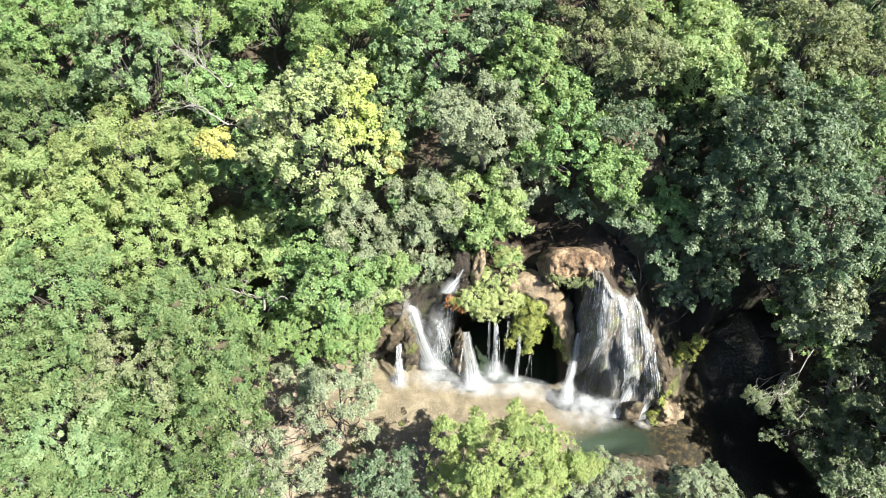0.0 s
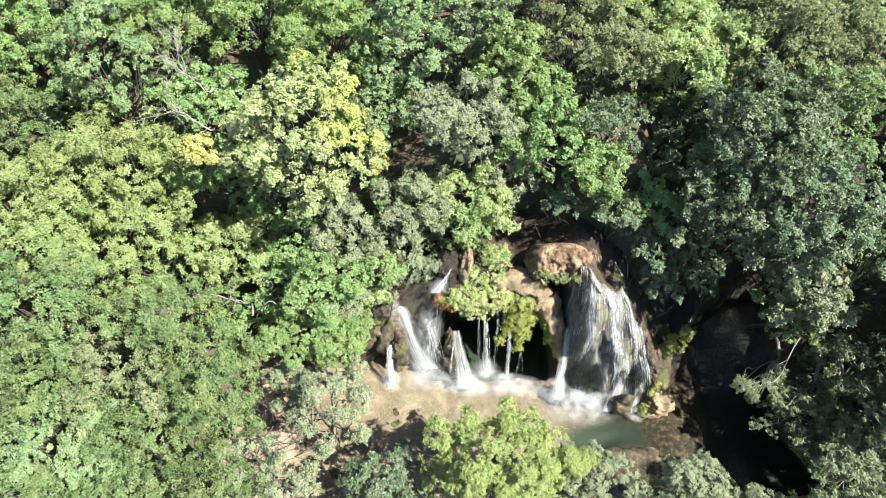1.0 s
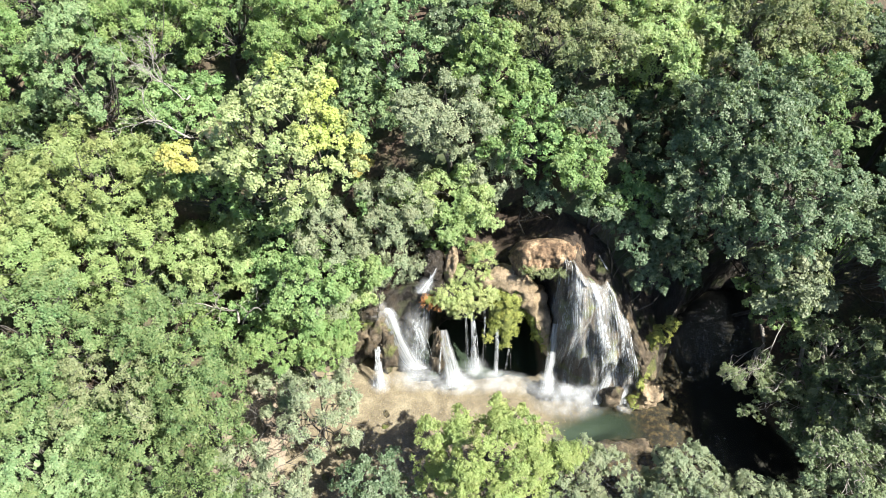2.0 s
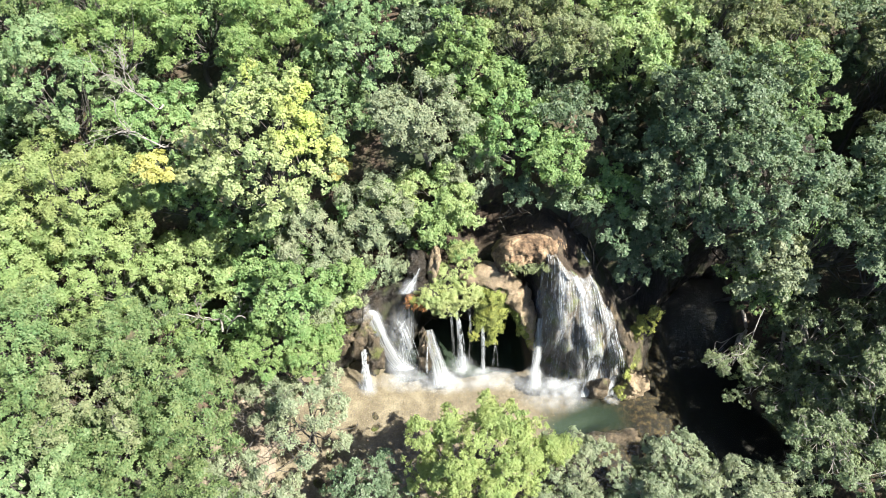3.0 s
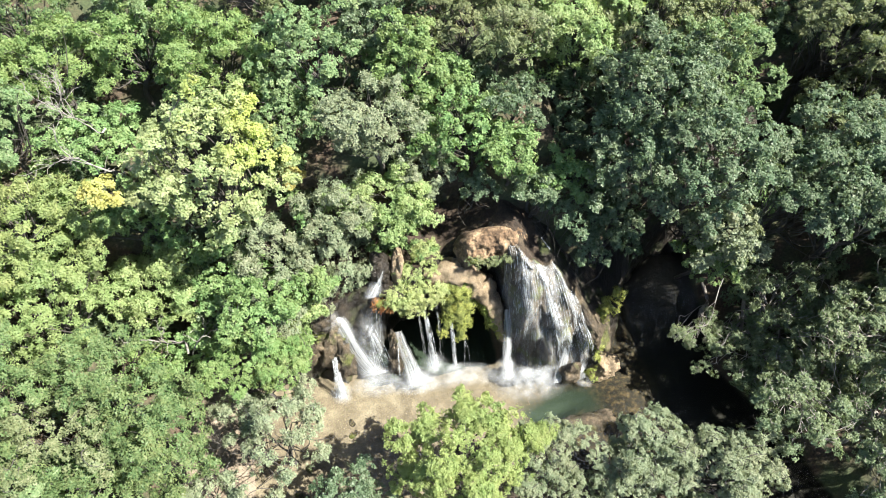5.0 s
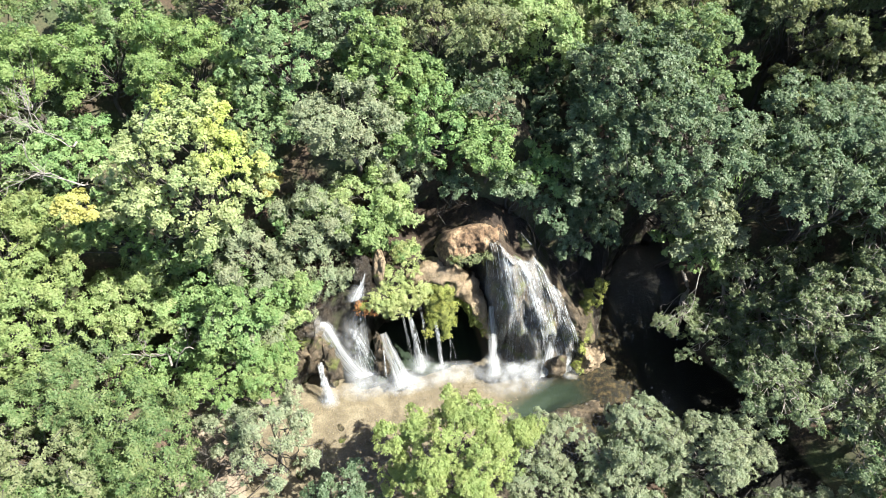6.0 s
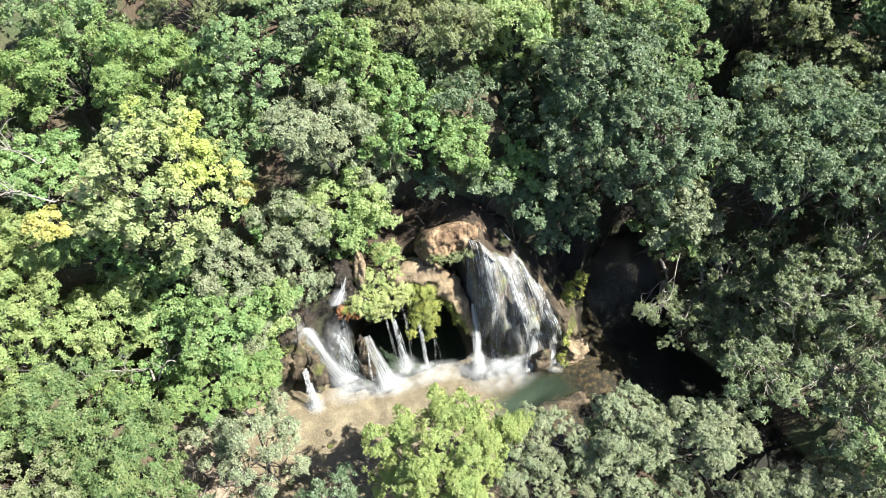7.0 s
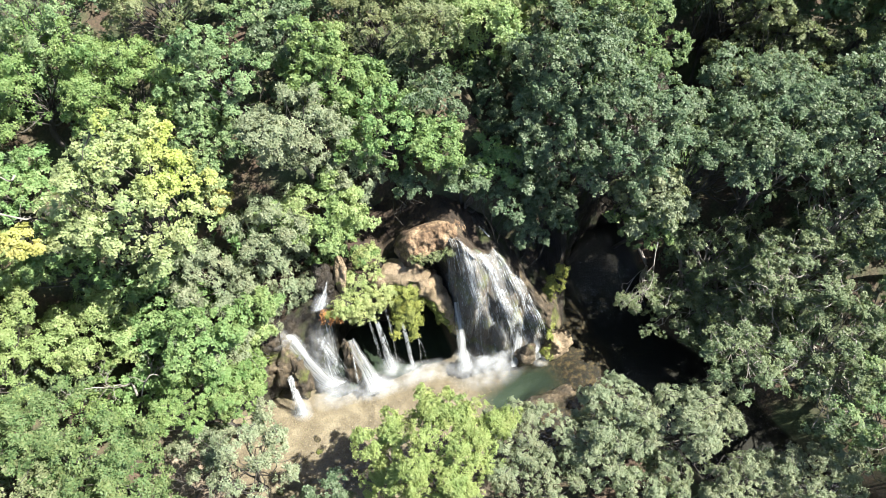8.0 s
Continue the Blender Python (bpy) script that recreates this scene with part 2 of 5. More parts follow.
def mist_amount(nt):
    return calc(nt, "MULTIPLY", soft_rim(nt), cut(nt, noise_of(nt, 1.6, 3.0, 0.5, world_space=True), 0.2, 2.2))


M_STRAND = white_water("falling_water", 0.75, lambda nt: cut(nt, noise_of(nt, 5.0, 5.0, 0.65, world_space=True, stretch=(1, 1, 0.3)), 0.40, 5.0))
M_THIN = white_water("sparse_water_veil", 0.7, lambda nt: veil_amount(nt, 0.74, 3.2))
M_VEIL = white_water("thin_water_veil", 0.8, lambda nt: veil_amount(nt, 0.62, 1.9))


def chute_amount(nt):
    """Denser white water that thins out towards the edges of its sheet."""
    edge = nt.nodes.new("ShaderNodeUVMap")
    edge.uv_map = "edge"
    sep = nt.nodes.new("ShaderNodeSeparateXYZ")
    nt.links.new(edge.outputs[0], sep.inputs[0])
    return calc(nt, "MULTIPLY", veil_amount(nt, 0.52), cut(nt, calc(nt, "SUBTRACT", 1.0, calc(nt, "ABSOLUTE", sep.outputs[0])), 0.0, 2.2))


def spray_amount(nt):
    """Drifting spray, thinning out towards its edges."""
    edge = nt.nodes.new("ShaderNodeUVMap")
    edge.uv_map = "edge"
    sep = nt.nodes.new("ShaderNodeSeparateXYZ")
    nt.links.new(edge.outputs[0], sep.inputs[0])
    puffs = cut(nt, noise_of(nt, 1.7, 5.0, 0.65, world_space=True), 0.22, 1.9)
    puffs = calc(nt, "MULTIPLY", puffs, calc(nt, "MULTIPLY", sep.outputs[1], 1.8, clamp=True))
    puffs = calc(nt, "MULTIPLY", puffs, calc(nt, "MULTIPLY", calc(nt, "SUBTRACT", 1.0, sep.outputs[1]), 5.0, clamp=True))
    return calc(nt, "MULTIPLY", puffs, cut(nt, calc(nt, "SUBTRACT", 1.0, calc(nt, "ABSOLUTE", sep.outputs[0])), 0.0, 1.3))


M_CHUTE = white_water("rushing_water", 0.9, chute_amount)
M_SPRAY = white_water("drifting_spray", 0.42, spray_amount)
M_FOAM = white_water("foam", 0.52, foam_amount)
M_MILK = white_water("milky_water", 0.32, lambda nt: calc(nt, "MULTIPLY", cut(nt, soft_rim(nt), 0.0, 2.2), cut(nt, noise_of(nt, 2.0, 6.0, 0.65, world_space=True), 0.25, 2.2)))
M_MIST = white_water("mist", 0.36, mist_amount)
M_SOIL, M_MOSS, M_WATER = soil_material(), moss_material(), water_material()
M_TUFA, M_WET_SHADED = tufa_material("dry_tufa", True), tufa_material("shaded_wet_tufa", False)
M_FACE = tufa_material("streaked_tufa", False, True)


# ---- ground ----
def lerp(x, xs, ys):
    return np.interp(x, xs, ys)


def smooth(a, b, x):
    t = np.clip((x - a) / (b - a), 0, 1)
    return t * t * (3 - 2 * t)


CX = [-8, -4.5, -3, -1.5, 0, 2, 3.5, 4.6, 5.1, 5.6, 5.95, 6.3, 8, 9.5, 10.6, 11.6, 13, 15, 18]
C_BASE = [12.6, 12.2, 12.2, 12.7, 13.0, 13.0, 13.4, 13.9, 14.2, 13.8, 12.0, 11.3, 10.35, 10.1, 10.5, 12.6, 14.6, 15.6, 16]
C_LIPY = [14.0, 13.6, 13.5, 13.8, 14.0, 14.2, 15.0, 15.2, 15.2, 14.7, 13.5, 13.4, 12.9, 12.0, 11.9, 13.6, 15.6, 16.8, 17.5]
C_LIPZ = [2.0, 2.3, 2.8, 3.6, 4.3, 4.6, 4.6, 4.9, 5.4, 6.0, 6.3, 6.4, 5.0, 3.0, 2.2, 4.0, 6.0, 7.0, 7.5]


def wob(x, y, s, seed=0.0):
    """Cheap smooth waves that never repeat in the plan."""
    return (np.sin(x * s + 1.3 * np.sin(y * s * 0.7 + seed) + seed) + np.sin(y * s * 1.31 - 0.9 * np.sin(x * s * 0.83 + seed * 2) + 2 * seed)) * 0.5


def ground_z(x, y):
    x, y = np.asarray(x, float), np.asarray(y, float)
    lip_y, lip_z = lerp(x, CX, C_LIPY), lerp(x, CX, C_LIPZ)
    back = smooth(1.2, 2.6, y - lip_y) * (lip_z - 0.35) + np.clip(y - lip_y - 1.2, 0, 2.6) * np.clip(8.6 - lip_z, 0, 4) * 0.36
    back = back + np.clip(y - lip_y - 3, 0, 60) * 0.33
    left = smooth(-5, -9, x) * 0.7 + np.clip(-8.5 - x, 0, 60) * 0.34
    xc = lerp(y, [-20, 0, 6, 9, 14], [24, 16.5, 14.2, 12.6, 13.5])
    channel = smooth(1.6, 4.0, np.abs(x - xc))
    near = (smooth(6.4, 4.0, y) * 0.9 + np.clip(4.5 - y, 0, 60) * 0.28) * channel
    right = np.clip(x - xc - 2.0, 0, 60) * 0.5
    z = np.maximum.reduce([back, left, near, right])
    bed = -0.10 - 0.22 * smooth(-3, 2, x) - 1.1 * np.exp(-(((x - 7.9) / 1.9) ** 2 + ((y - 8.85 - 0.3 * wob(x, y, 1.8)) / 0.75) ** 2)) - 0.5 * smooth(11.8, 12.8, x)
    # hole added under the ledge: its depth turns the bed dark for shade
    bed = bed - 1.3 * smooth(11.45, 11.95, y + 0.15 * wob(x, y, 2.6, 0.2)) * smooth(-0.9, -0.2, x) * smooth(5.7, 5.3, x)
    bed = bed + 0.22 * np.exp(-(((x - 10.9) / 1.0) ** 2 + ((y - 9.0) / 0.9) ** 2)) + 0.4 * np.exp(-(((x - 8.4 - 0.5 * wob(y, x, 3.0)) / 1.5) ** 2 + ((y - 7.5 - 0.25 * wob(x, y, 2.2)) / 0.45) ** 2))
    z = z + bed * smooth(0.5, 0.0, z)
    return z + wob(x, y, 1.7, 0.4) * 0.05 * smooth(-0.5, 0.6, z) + wob(x, y, 0.55, 1.1) * 0.25 * smooth(0.5, 2, z) + wob(x, y, 0.02, 2.1) * np.clip(np.hypot(x, y) - 60, 0, 900) * 0.03


def mesh_of(name, verts, faces, mat, smooth_it=True):
    me = bpy.data.meshes.new(name)
    verts, faces = np.asarray(verts, np.float32), np.asarray(faces, np.int32)
    n, k = faces.shape
    me.vertices.add(len(verts))
    me.vertices.foreach_set("co", verts.ravel())
    me.loops.add(n * k)
    me.loops.foreach_set("vertex_index", faces.ravel())
    me.polygons.add(n)
    me.polygons.foreach_set("loop_start", np.arange(0, n * k, k, dtype=np.int32))
    me.polygons.foreach_set("use_smooth", np.full(n, smooth_it))
    me.update(calc_edges=True)
    me.materials.append(mat)
    return me


def grid_faces(nu, nv):
    i = np.arange(nu * nv).reshape(nu, nv)
    return np.stack([i[:-1, :-1], i[1:, :-1], i[1:, 1:], i[:-1, 1:]], -1).reshape(-1, 4)


def build_ground():
    fine = np.arange(-24, 28.01, 0.3)
    out = [28 * 1.16 ** k for k in range(1, 32)]
    xs = np.concatenate([[-o for o in out[::-1]], fine, out])
    ys = np.concatenate([[-o for o in out[::-1]], fine, out])
    gx, gy = np.meshgrid(xs, ys, indexing="ij")
    v = np.stack([gx, gy, ground_z(gx, gy)], -1).reshape(-1, 3)
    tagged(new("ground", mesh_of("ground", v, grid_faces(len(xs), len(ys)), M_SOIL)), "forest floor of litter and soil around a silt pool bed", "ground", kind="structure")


build_ground()


def build_water():
    xs, ys = np.arange(-9, 24.01, 0.25), np.arange(-4, 17.01, 0.25)
    gx, gy = np.meshgrid(xs, ys, indexing="ij")
    v = np.stack([gx, gy, 0.012 * wob(gx, gy, 2.3, 0.7)], -1).reshape(-1, 3)
    tagged(new("water", mesh_of("water", v, grid_faces(len(xs), len(ys)), M_WATER)), "clear shallow stream pool over pale silt", "water", kind="structure")


build_water()


# ---- tufa cliff ----
def fbm(p, octaves=4):
    return noise.fractal(Vector(p), 0.9, 2.1, octaves)


def cliff_point(x, v):
    """v 0 at the water, 1 at the lip, above 1 on the ledge behind it."""
    by, ly, lz = (float(lerp(x, CX, c)) for c in (C_BASE, C_LIPY, C_LIPZ))
    u = min(v, 1.0)
    z = -0.6 + (lz + 0.6) * math.sin(u * math.pi / 2) ** 0.9
    y = by + (ly - by) * (1 - math.cos(u * math.pi / 2)) ** 0.8
    # hollows worn behind the hanging curtains
    for hx, hw, depth in ((1.9, 1.5, 1.9), (4.4, 0.9, 0.9)):
        k = math.exp(-((x - hx) / hw) ** 4)
        y += depth * k * math.exp(-((u - 0.25) / 0.38) ** 4)
        y -= 0.6 * k * math.exp(-((u - 0.85) / 0.16) ** 2)
    if v > 1:
        y += (v - 1) * 3.0
        z += (v - 1) * 0.3
    n = fbm((x * 0.55, y * 0.55, z * 0.4)) * 0.42 + fbm((x * 1.9, y * 1.9, z * 0.8), 4) * 0.20
    y -= n
    # rounded curtains of tufa under the broad fall
    y -= (0.5 * fbm((x * 1.1, 3.0, z * 0.35), 3) + 0.16 * abs(math.sin(x * 4.2 + 1.5 * math.sin(z * 0.9)))) * math.exp(-((x - 7.7) / 2.6) ** 4)
    z += 0.3 * fbm((x * 0.7, y * 0.7, 7.0)) * min(1, v * 2)
    return Vector((x, y, z))


def dirt_material(name, tone):
    m, nt, p, out = shader(name)
    n = noise_of(nt, 1.4, 6.0, 0.65, world_space=True)
    fine = noise_of(nt, 9.0, 5.0, 0.7, world_space=True)
    col = ramp(nt, n, [(0.36, (0.06, 0.038, 0.021)), (0.5, (0.175, 0.12, 0.073)), (0.66, (0.37, 0.295, 0.195))])
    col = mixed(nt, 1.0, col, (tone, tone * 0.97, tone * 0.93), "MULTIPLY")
    nt.links.new(mixed(nt, 0.7, col, mixed(nt, 1.0, col, ramp(nt, fine, [(0.35, (0.2, 0.2, 0.2)), (0.65, (1.15, 1.1, 1.05))]), "MULTIPLY")), p.inputs["Base Color"])
    p.inputs["Roughness"].default_value = 0.9
    bump(nt, p, fine, 0.9, 0.10)
    return m


# same dirt twice: plain, and scaled dark to carry the slope's shade
M_DIRT, M_DIRT_SHADED = dirt_material("orange_dirt", 1.0), dirt_material("shaded_dirt", 0.22)


def build_cliff():
    for name, x0, x1, nu, v0, v1, nv, mat, label in (("cliff", -8, 5.8, 170, 0.0, 1.06, 80, M_WET_SHADED, "wet tufa ledge hung with moss, hollowed behind the falls, shade in its dark colour"),
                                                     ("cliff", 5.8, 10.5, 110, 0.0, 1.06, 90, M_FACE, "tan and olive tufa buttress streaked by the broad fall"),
                                                     ("cliff", 10.5, 18, 90, 0.0, 1.06, 60, M_WET_SHADED, "rock wall above the stream, coloured dark for its shade"),
                                                     ("ledge", -8, 7.4, 190, 1.06, 2.0, 40, M_DIRT_SHADED, "brown earth slope above the falls, darkened in colour for its shade"),
                                                     ("ledge", 7.4, 18, 130, 1.06, 2.0, 40, M_WET_SHADED, "mossy rock shelf beside the falls, coloured dark for its shade")):
        xs = np.linspace(x0, x1, nu)
        v = [tuple(cliff_point(float(x), float(t))) for x in xs for t in np.linspace(v0, v1, nv)]
        tagged(new(name, mesh_of(name, v, grid_faces(nu, nv), mat)), label, name, kind="structure")


build_cliff()


# ---- trees ----
def tube(points, radii, sides=6):
    """Vertices and quads of a tapered tube through the points."""
    verts, faces = [], []
    pts = [Vector(p) for p in points]
    for i, p in enumerate(pts):
        d = (pts[min(i + 1, len(pts) - 1)] - pts[max(i - 1, 0)]).normalized()
        a = d.orthogonal().normalized()
        b = d.cross(a)
        for k in range(sides):
            w = 2 * math.pi * k / sides
            verts.append(p + (a * math.cos(w) + b * math.sin(w)) * radii[i])
    for i in range(len(pts) - 1):
        for k in range(sides):
            j = (k + 1) % sides
            faces.append((i * sides + k, i * sides + j, (i + 1) * sides + j, (i + 1) * sides + k))
    return verts, faces


def bent(a, b, rng, wander=0.12, n=7):
    """A line from a to b that sags and wanders like a limb."""
    a, b = Vector(a), Vector(b)
    length = (b - a).length
    side = Vector(rng.normal(0, 1, 3)) * length * wander
    side2 = Vector(rng.normal(0, 1, 3)) * length * wander * 0.4
    return [a.lerp(b, t) + side * math.sin(math.pi * t) + side2 * math.sin(2 * math.pi * t) for t in np.linspace(0, 1, n)]


def wood_mesh(name, lines, mat):
    vs, fs = [], []
    for points, radii in lines:
        v, f = tube(points, radii, 3 if radii[0] < 0.045 else 6)
        fs += [tuple(i + len(vs) for i in q) for q in f]
        vs += v
    return mesh_of(name, [tuple(v) for v in vs], fs, mat)


def unit(v):
    return v / np.maximum(np.linalg.norm(v, axis=-1, keepdims=True), 1e-9)


# leaf length, width, sprays per square metre of tuft, spray radius, sprigs per spray, leaves per sprig, droop, tuft size
KINDS = {
    "ash": (0.12, 0.057, 7.869, 0.167, 5, 9, 0.6, 0.504),
    "ferny": (0.12, 0.054, 7.869, 0.176, 5, 9, 0.8, 0.546),
    "maple": (0.098, 0.091, 7.814, 0.158, 5, 8, 0.6, 0.434),
    "oak": (0.092, 0.074, 8.607, 0.158, 5, 8, 0.5, 0.462),
    "willow": (0.109, 0.051, 8.115, 0.167, 5, 9, 0.5, 0.42),
    "hazel": (0.104, 0.086, 7.624, 0.167, 5, 8, 0.8, 0.462),
    "olive": (0.094, 0.065, 6.995, 0.167, 5, 8, 0.5, 0.406),
    "moss": (0.09, 0.042, 13.0, 0.20, 6, 8, 0.7, 0.4),
    "bushy": (0.08, 0.05, 18.0, 0.16, 5, 7, 0.6, 0.5),
    "fine": (0.08, 0.046, 13.616, 0.145, 6, 9, 0.6, 0.42),
    "far": (0.26, 0.17, 3.0, 0.25, 3, 6, 0.6, 0.9),
    "shrub": (0.17, 0.10, 1.3, 0.45, 6, 8, 0.6, 0.5),
}


def leaves(rng, blobs, kind, density=1.0, hollow=True):
    """Leaf blades on sprigs on boughs, the boughs over a heap of rounded lobes. Returns vertices and faces."""
    ll, lw, per_area, rb, sprigs, per, droop, _ = KINDS[kind]
    bc, bd = [], []
    for k, (c, r) in enumerate(blobs):
        area = 4 * math.pi * ((r[0] * r[1]) ** 1.6 / 2 + (r[0] * r[2]) ** 1.6 / 2) ** (1 / 1.6) * 0.62
        inner = k == 0 and hollow
        n = max(6, int(area * per_area * density * (0.85 if inner else 1.0)))
        d = unit(rng.normal(0, 1, (n, 3)))
        d[:, 2] = np.where(d[:, 2] < -0.15, -d[:, 2], d[:, 2])
        shell = np.where(rng.random(n) < 0.86, rng.uniform(0.86, 1.08, n), rng.uniform(1.08, 1.35, n))
        bc.append(np.array(c) + d * np.array(r) * shell[:, None])
        bd.append(unit(d / np.array(r)))
    bc, bd = np.concatenate(bc), np.concatenate(bd)
    # drop the sprays buried inside another tuft
    keep = np.ones(len(bc), bool)
    for c, r in blobs[1:] if len(blobs) < 400 else ():
        keep &= np.linalg.norm((bc - np.array(c)) / np.array(r), axis=1) > 0.7
    bc, bd = bc[keep], bd[keep]
    nb = len(bc)
    up = np.array([0, 0, 1.0])
    axis = unit(bd * 0.8 + up * 0.3 + rng.normal(0, 0.24, (nb, 3)))
    ref = unit(np.cross(axis, unit(rng.normal(0, 1, (nb, 3)))))
    ref2 = np.cross(axis, ref)
    size = rb * rng.uniform(0.65, 1.35, nb)
    # sprigs over the dome of each bough
    ang = rng.uniform(0, 2 * math.pi, (nb, sprigs))
    rho = np.sqrt(rng.random((nb, sprigs)))
    radial = np.cos(ang)[..., None] * ref[:, None] + np.sin(ang)[..., None] * ref2[:, None]
    sp = bc[:, None] + radial * (rho * size[:, None])[..., None] - axis[:, None] * (rho ** 2 * size[:, None] * droop)[..., None]
    sp = sp + axis[:, None] * (rng.normal(0, 0.10, (nb, sprigs)) * size[:, None])[..., None]
    sdir = unit(radial * 0.8 + axis[:, None] * 0.45 - up * droop * 0.4 + rng.normal(0, 0.25, (nb, sprigs, 3)))
    sp, sdir = sp.reshape(-1, 3), sdir.reshape(-1, 3)
    saxis = np.repeat(axis, sprigs, 0)
    ns = len(sp)
    # a whorl of leaves round the end of each sprig
    saxis = unit(saxis + sdir * 0.35 + rng.normal(0, 0.15, (ns, 3)))
    su = unit(np.cross(saxis, unit(rng.normal(0, 1, (ns, 3)))))
    sv = np.cross(saxis, su)
    w = 2 * math.pi * np.arange(per)[None] / per + rng.normal(0, 0.3, (ns, per))
    rad = np.cos(w)[..., None] * su[:, None] + np.sin(w)[..., None] * sv[:, None]
    lift = rng.normal(0.05, 0.35, (ns, per, 1))
    ld = unit(rad + saxis[:, None] * lift)
    base = sp[:, None] + rad * ll * 0.12 + saxis[:, None] * (rng.normal(0, 0.3, (ns, per, 1)) * ll)
    nrm = unit(saxis[:, None] - rad * lift + rad * 0.2 + rng.normal(0, 0.42, (ns, per, 3)))
    ld, nrm, base = ld.reshape(-1, 3), nrm.reshape(-1, 3), base.reshape(-1, 3)
    wd = unit(np.cross(nrm, ld))
    nrm = np.cross(ld, wd)
    s = rng.uniform(0.7, 1.25, (len(base), 1))
    wide = base + ld * ll * 0.2 * s
    blade = np.stack([wide - wd * lw * 0.55 * s, wide + wd * lw * 0.55 * s, base + ld * ll * s - nrm * ll * 0.1], 1)
    return blade.reshape(-1, 3), np.arange(len(base) * 3).reshape(-1, 3)


def lobes(rng, rx, ry, rz, size=0.7, reach=1.0):
    """A crown's boughs: an inner body, and boughs that stand out of it, each a row of ragged tufts that dwindles and droops to its tip."""
    out = [((0, 0, -0.2 * rz), (rx * (0.86 - 0.2 * reach), ry * (0.86 - 0.2 * reach), rz * (0.88 - 0.18 * reach)))]
    size = min(size, 0.42 * min(rx, ry) + 0.08)
    n = max(5, int(0.8 * rx * ry / size ** 2 + 3))
    a0 = rng.uniform(0, 6.28)
    for k in range(n):
        a = a0 + k * 2.39996 + rng.normal(0, 0.3)
        up = 1.0 - 1.2 * (k + 0.5) / n + rng.normal(0, 0.1)
        flat = math.sqrt(max(0.05, 1 - up * up))
        q = rng.uniform(0.58, 0.86) + 0.16 * (1 - reach)
        s = size * rng.lognormal(-0.22, 0.3)
        c = np.array((rx * q * flat * math.cos(a), ry * q * flat * math.sin(a), rz * q * up))
        b = a + rng.normal(0, 0.5)
        way = np.array((math.cos(b), math.sin(b), rng.normal(0.15 - 0.3 * flat, 0.25)))
        for m in range(int(rng.integers(2, 4))):
            out.append((tuple(c), (s * rng.uniform(0.75, 1.3), s * rng.uniform(0.75, 1.3), s * rng.uniform(0.42, 0.75))))
            c = c + way * s * reach * rng.uniform(0.75, 1.15) + rng.normal(0, 0.16, 3) * s
            way[2] -= 0.12
            s *= rng.uniform(0.62, 0.85)
    return out


def tree(name, label, kind, mat, x, y, z, rx, ry, rz, seed, root=None, density=1.0, bark=None, twiggy=0, category="tree", group="valley trees"):
    """A tree with its crown's middle at x, y, z; root: where its trunk meets the ground."""
    rng = np.random.default_rng(seed)
    bx, by = root or (x + rng.normal(0, 0.4), y + rng.normal(0, 0.4))
    bz = float(ground_z(bx, by)) - 0.15
    top = new(name)
    top.location = (bx, by, bz)
    tagged(top, label, category, group)
    off = Vector((x - bx, y - by, z - bz))
    blobs = [((c[0] + off.x, c[1] + off.y, c[2] + off.z), r) for c, r in lobes(rng, rx, ry, rz, KINDS[kind][7], 0.45 if kind in ("fine", "willow", "maple") else 0.9)]
    v, f = leaves(rng, blobs, kind, density)
    crown = new("crown", mesh_of("crown", v, f, mat, False))
    crown.parent = top
    thick = 0.05 + 0.035 * max(rx, ry)
    fork = off * 0.62
    stem = bent((0, 0, 0), fork, rng, 0.05, 8)
    lines = [(stem, list(np.linspace(thick, thick * 0.65, 8)))]
    for c, r in blobs[::2]:
        tip = Vector(c) - Vector((0, 0, r[2] * 0.1))
        line = bent(stem[rng.integers(4, 8)], tip, rng, 0.10, 6)
        lines.append((line, list(np.linspace(thick * 0.28, 0.009, 6))))
        if rng.random() < 0.5:
            d = Vector(unit(rng.normal(0, 1, 3)))
            end = Vector(c) + Vector((d.x * r[0], d.y * r[1], abs(d.z) * r[2])) * 0.85
            lines.append((bent(line[rng.integers(2, 5)], end, rng, 0.12, 5), list(np.linspace(thick * 0.14, 0.006, 5))))
        for k in range(twiggy):
            d = Vector(unit(rng.normal(0, 1, 3)))
            end = Vector(c) + Vector((d.x * r[0], d.y * r[1], abs(d.z) * r[2] + 0.1)) * rng.uniform(1.2, 2.0)
            lines.append((bent(Vector(c), end, rng, 0.2, 6), list(np.linspace(0.02, 0.006, 6))))
    trunk = new("trunk", wood_mesh("trunk", lines, bark or M_BARK))
    trunk.parent = top
    return top


def undergrowth(label, n, seed, mat):
    """Low shrubs and saplings that fill the shade between the trunks."""
    rng = np.random.default_rng(seed)
    x, y = rng.uniform(-24, 26, n), rng.uniform(-10, 36, n)
    z = ground_z(x, y)
    lip = lerp(x, CX, C_LIPY)
    ok = (z > 0.75) & ~((x > 2) & (x < 10.5) & (y > lip - 1) & (y < lip + 3.2)) & ~((x > -9) & (x < -3) & (y < 12.5))
    blobs = [((a, b, c + 0.35), (r, r, r * 1.1)) for a, b, c, r in zip(x[ok], y[ok], z[ok], rng.uniform(0.5, 1.1, ok.sum()))]
    v, f = leaves(rng, blobs, "shrub", hollow=False)
    tagged(new("undergrowth", mesh_of("undergrowth", v, f, mat, False)), label, "undergrowth", kind="stuff")


undergrowth("dark green shrubs and saplings under the trees", 560, 5, M_OAK)
undergrowth("fresh green shrubs and ivy under the trees", 240, 6, M_HAZEL)

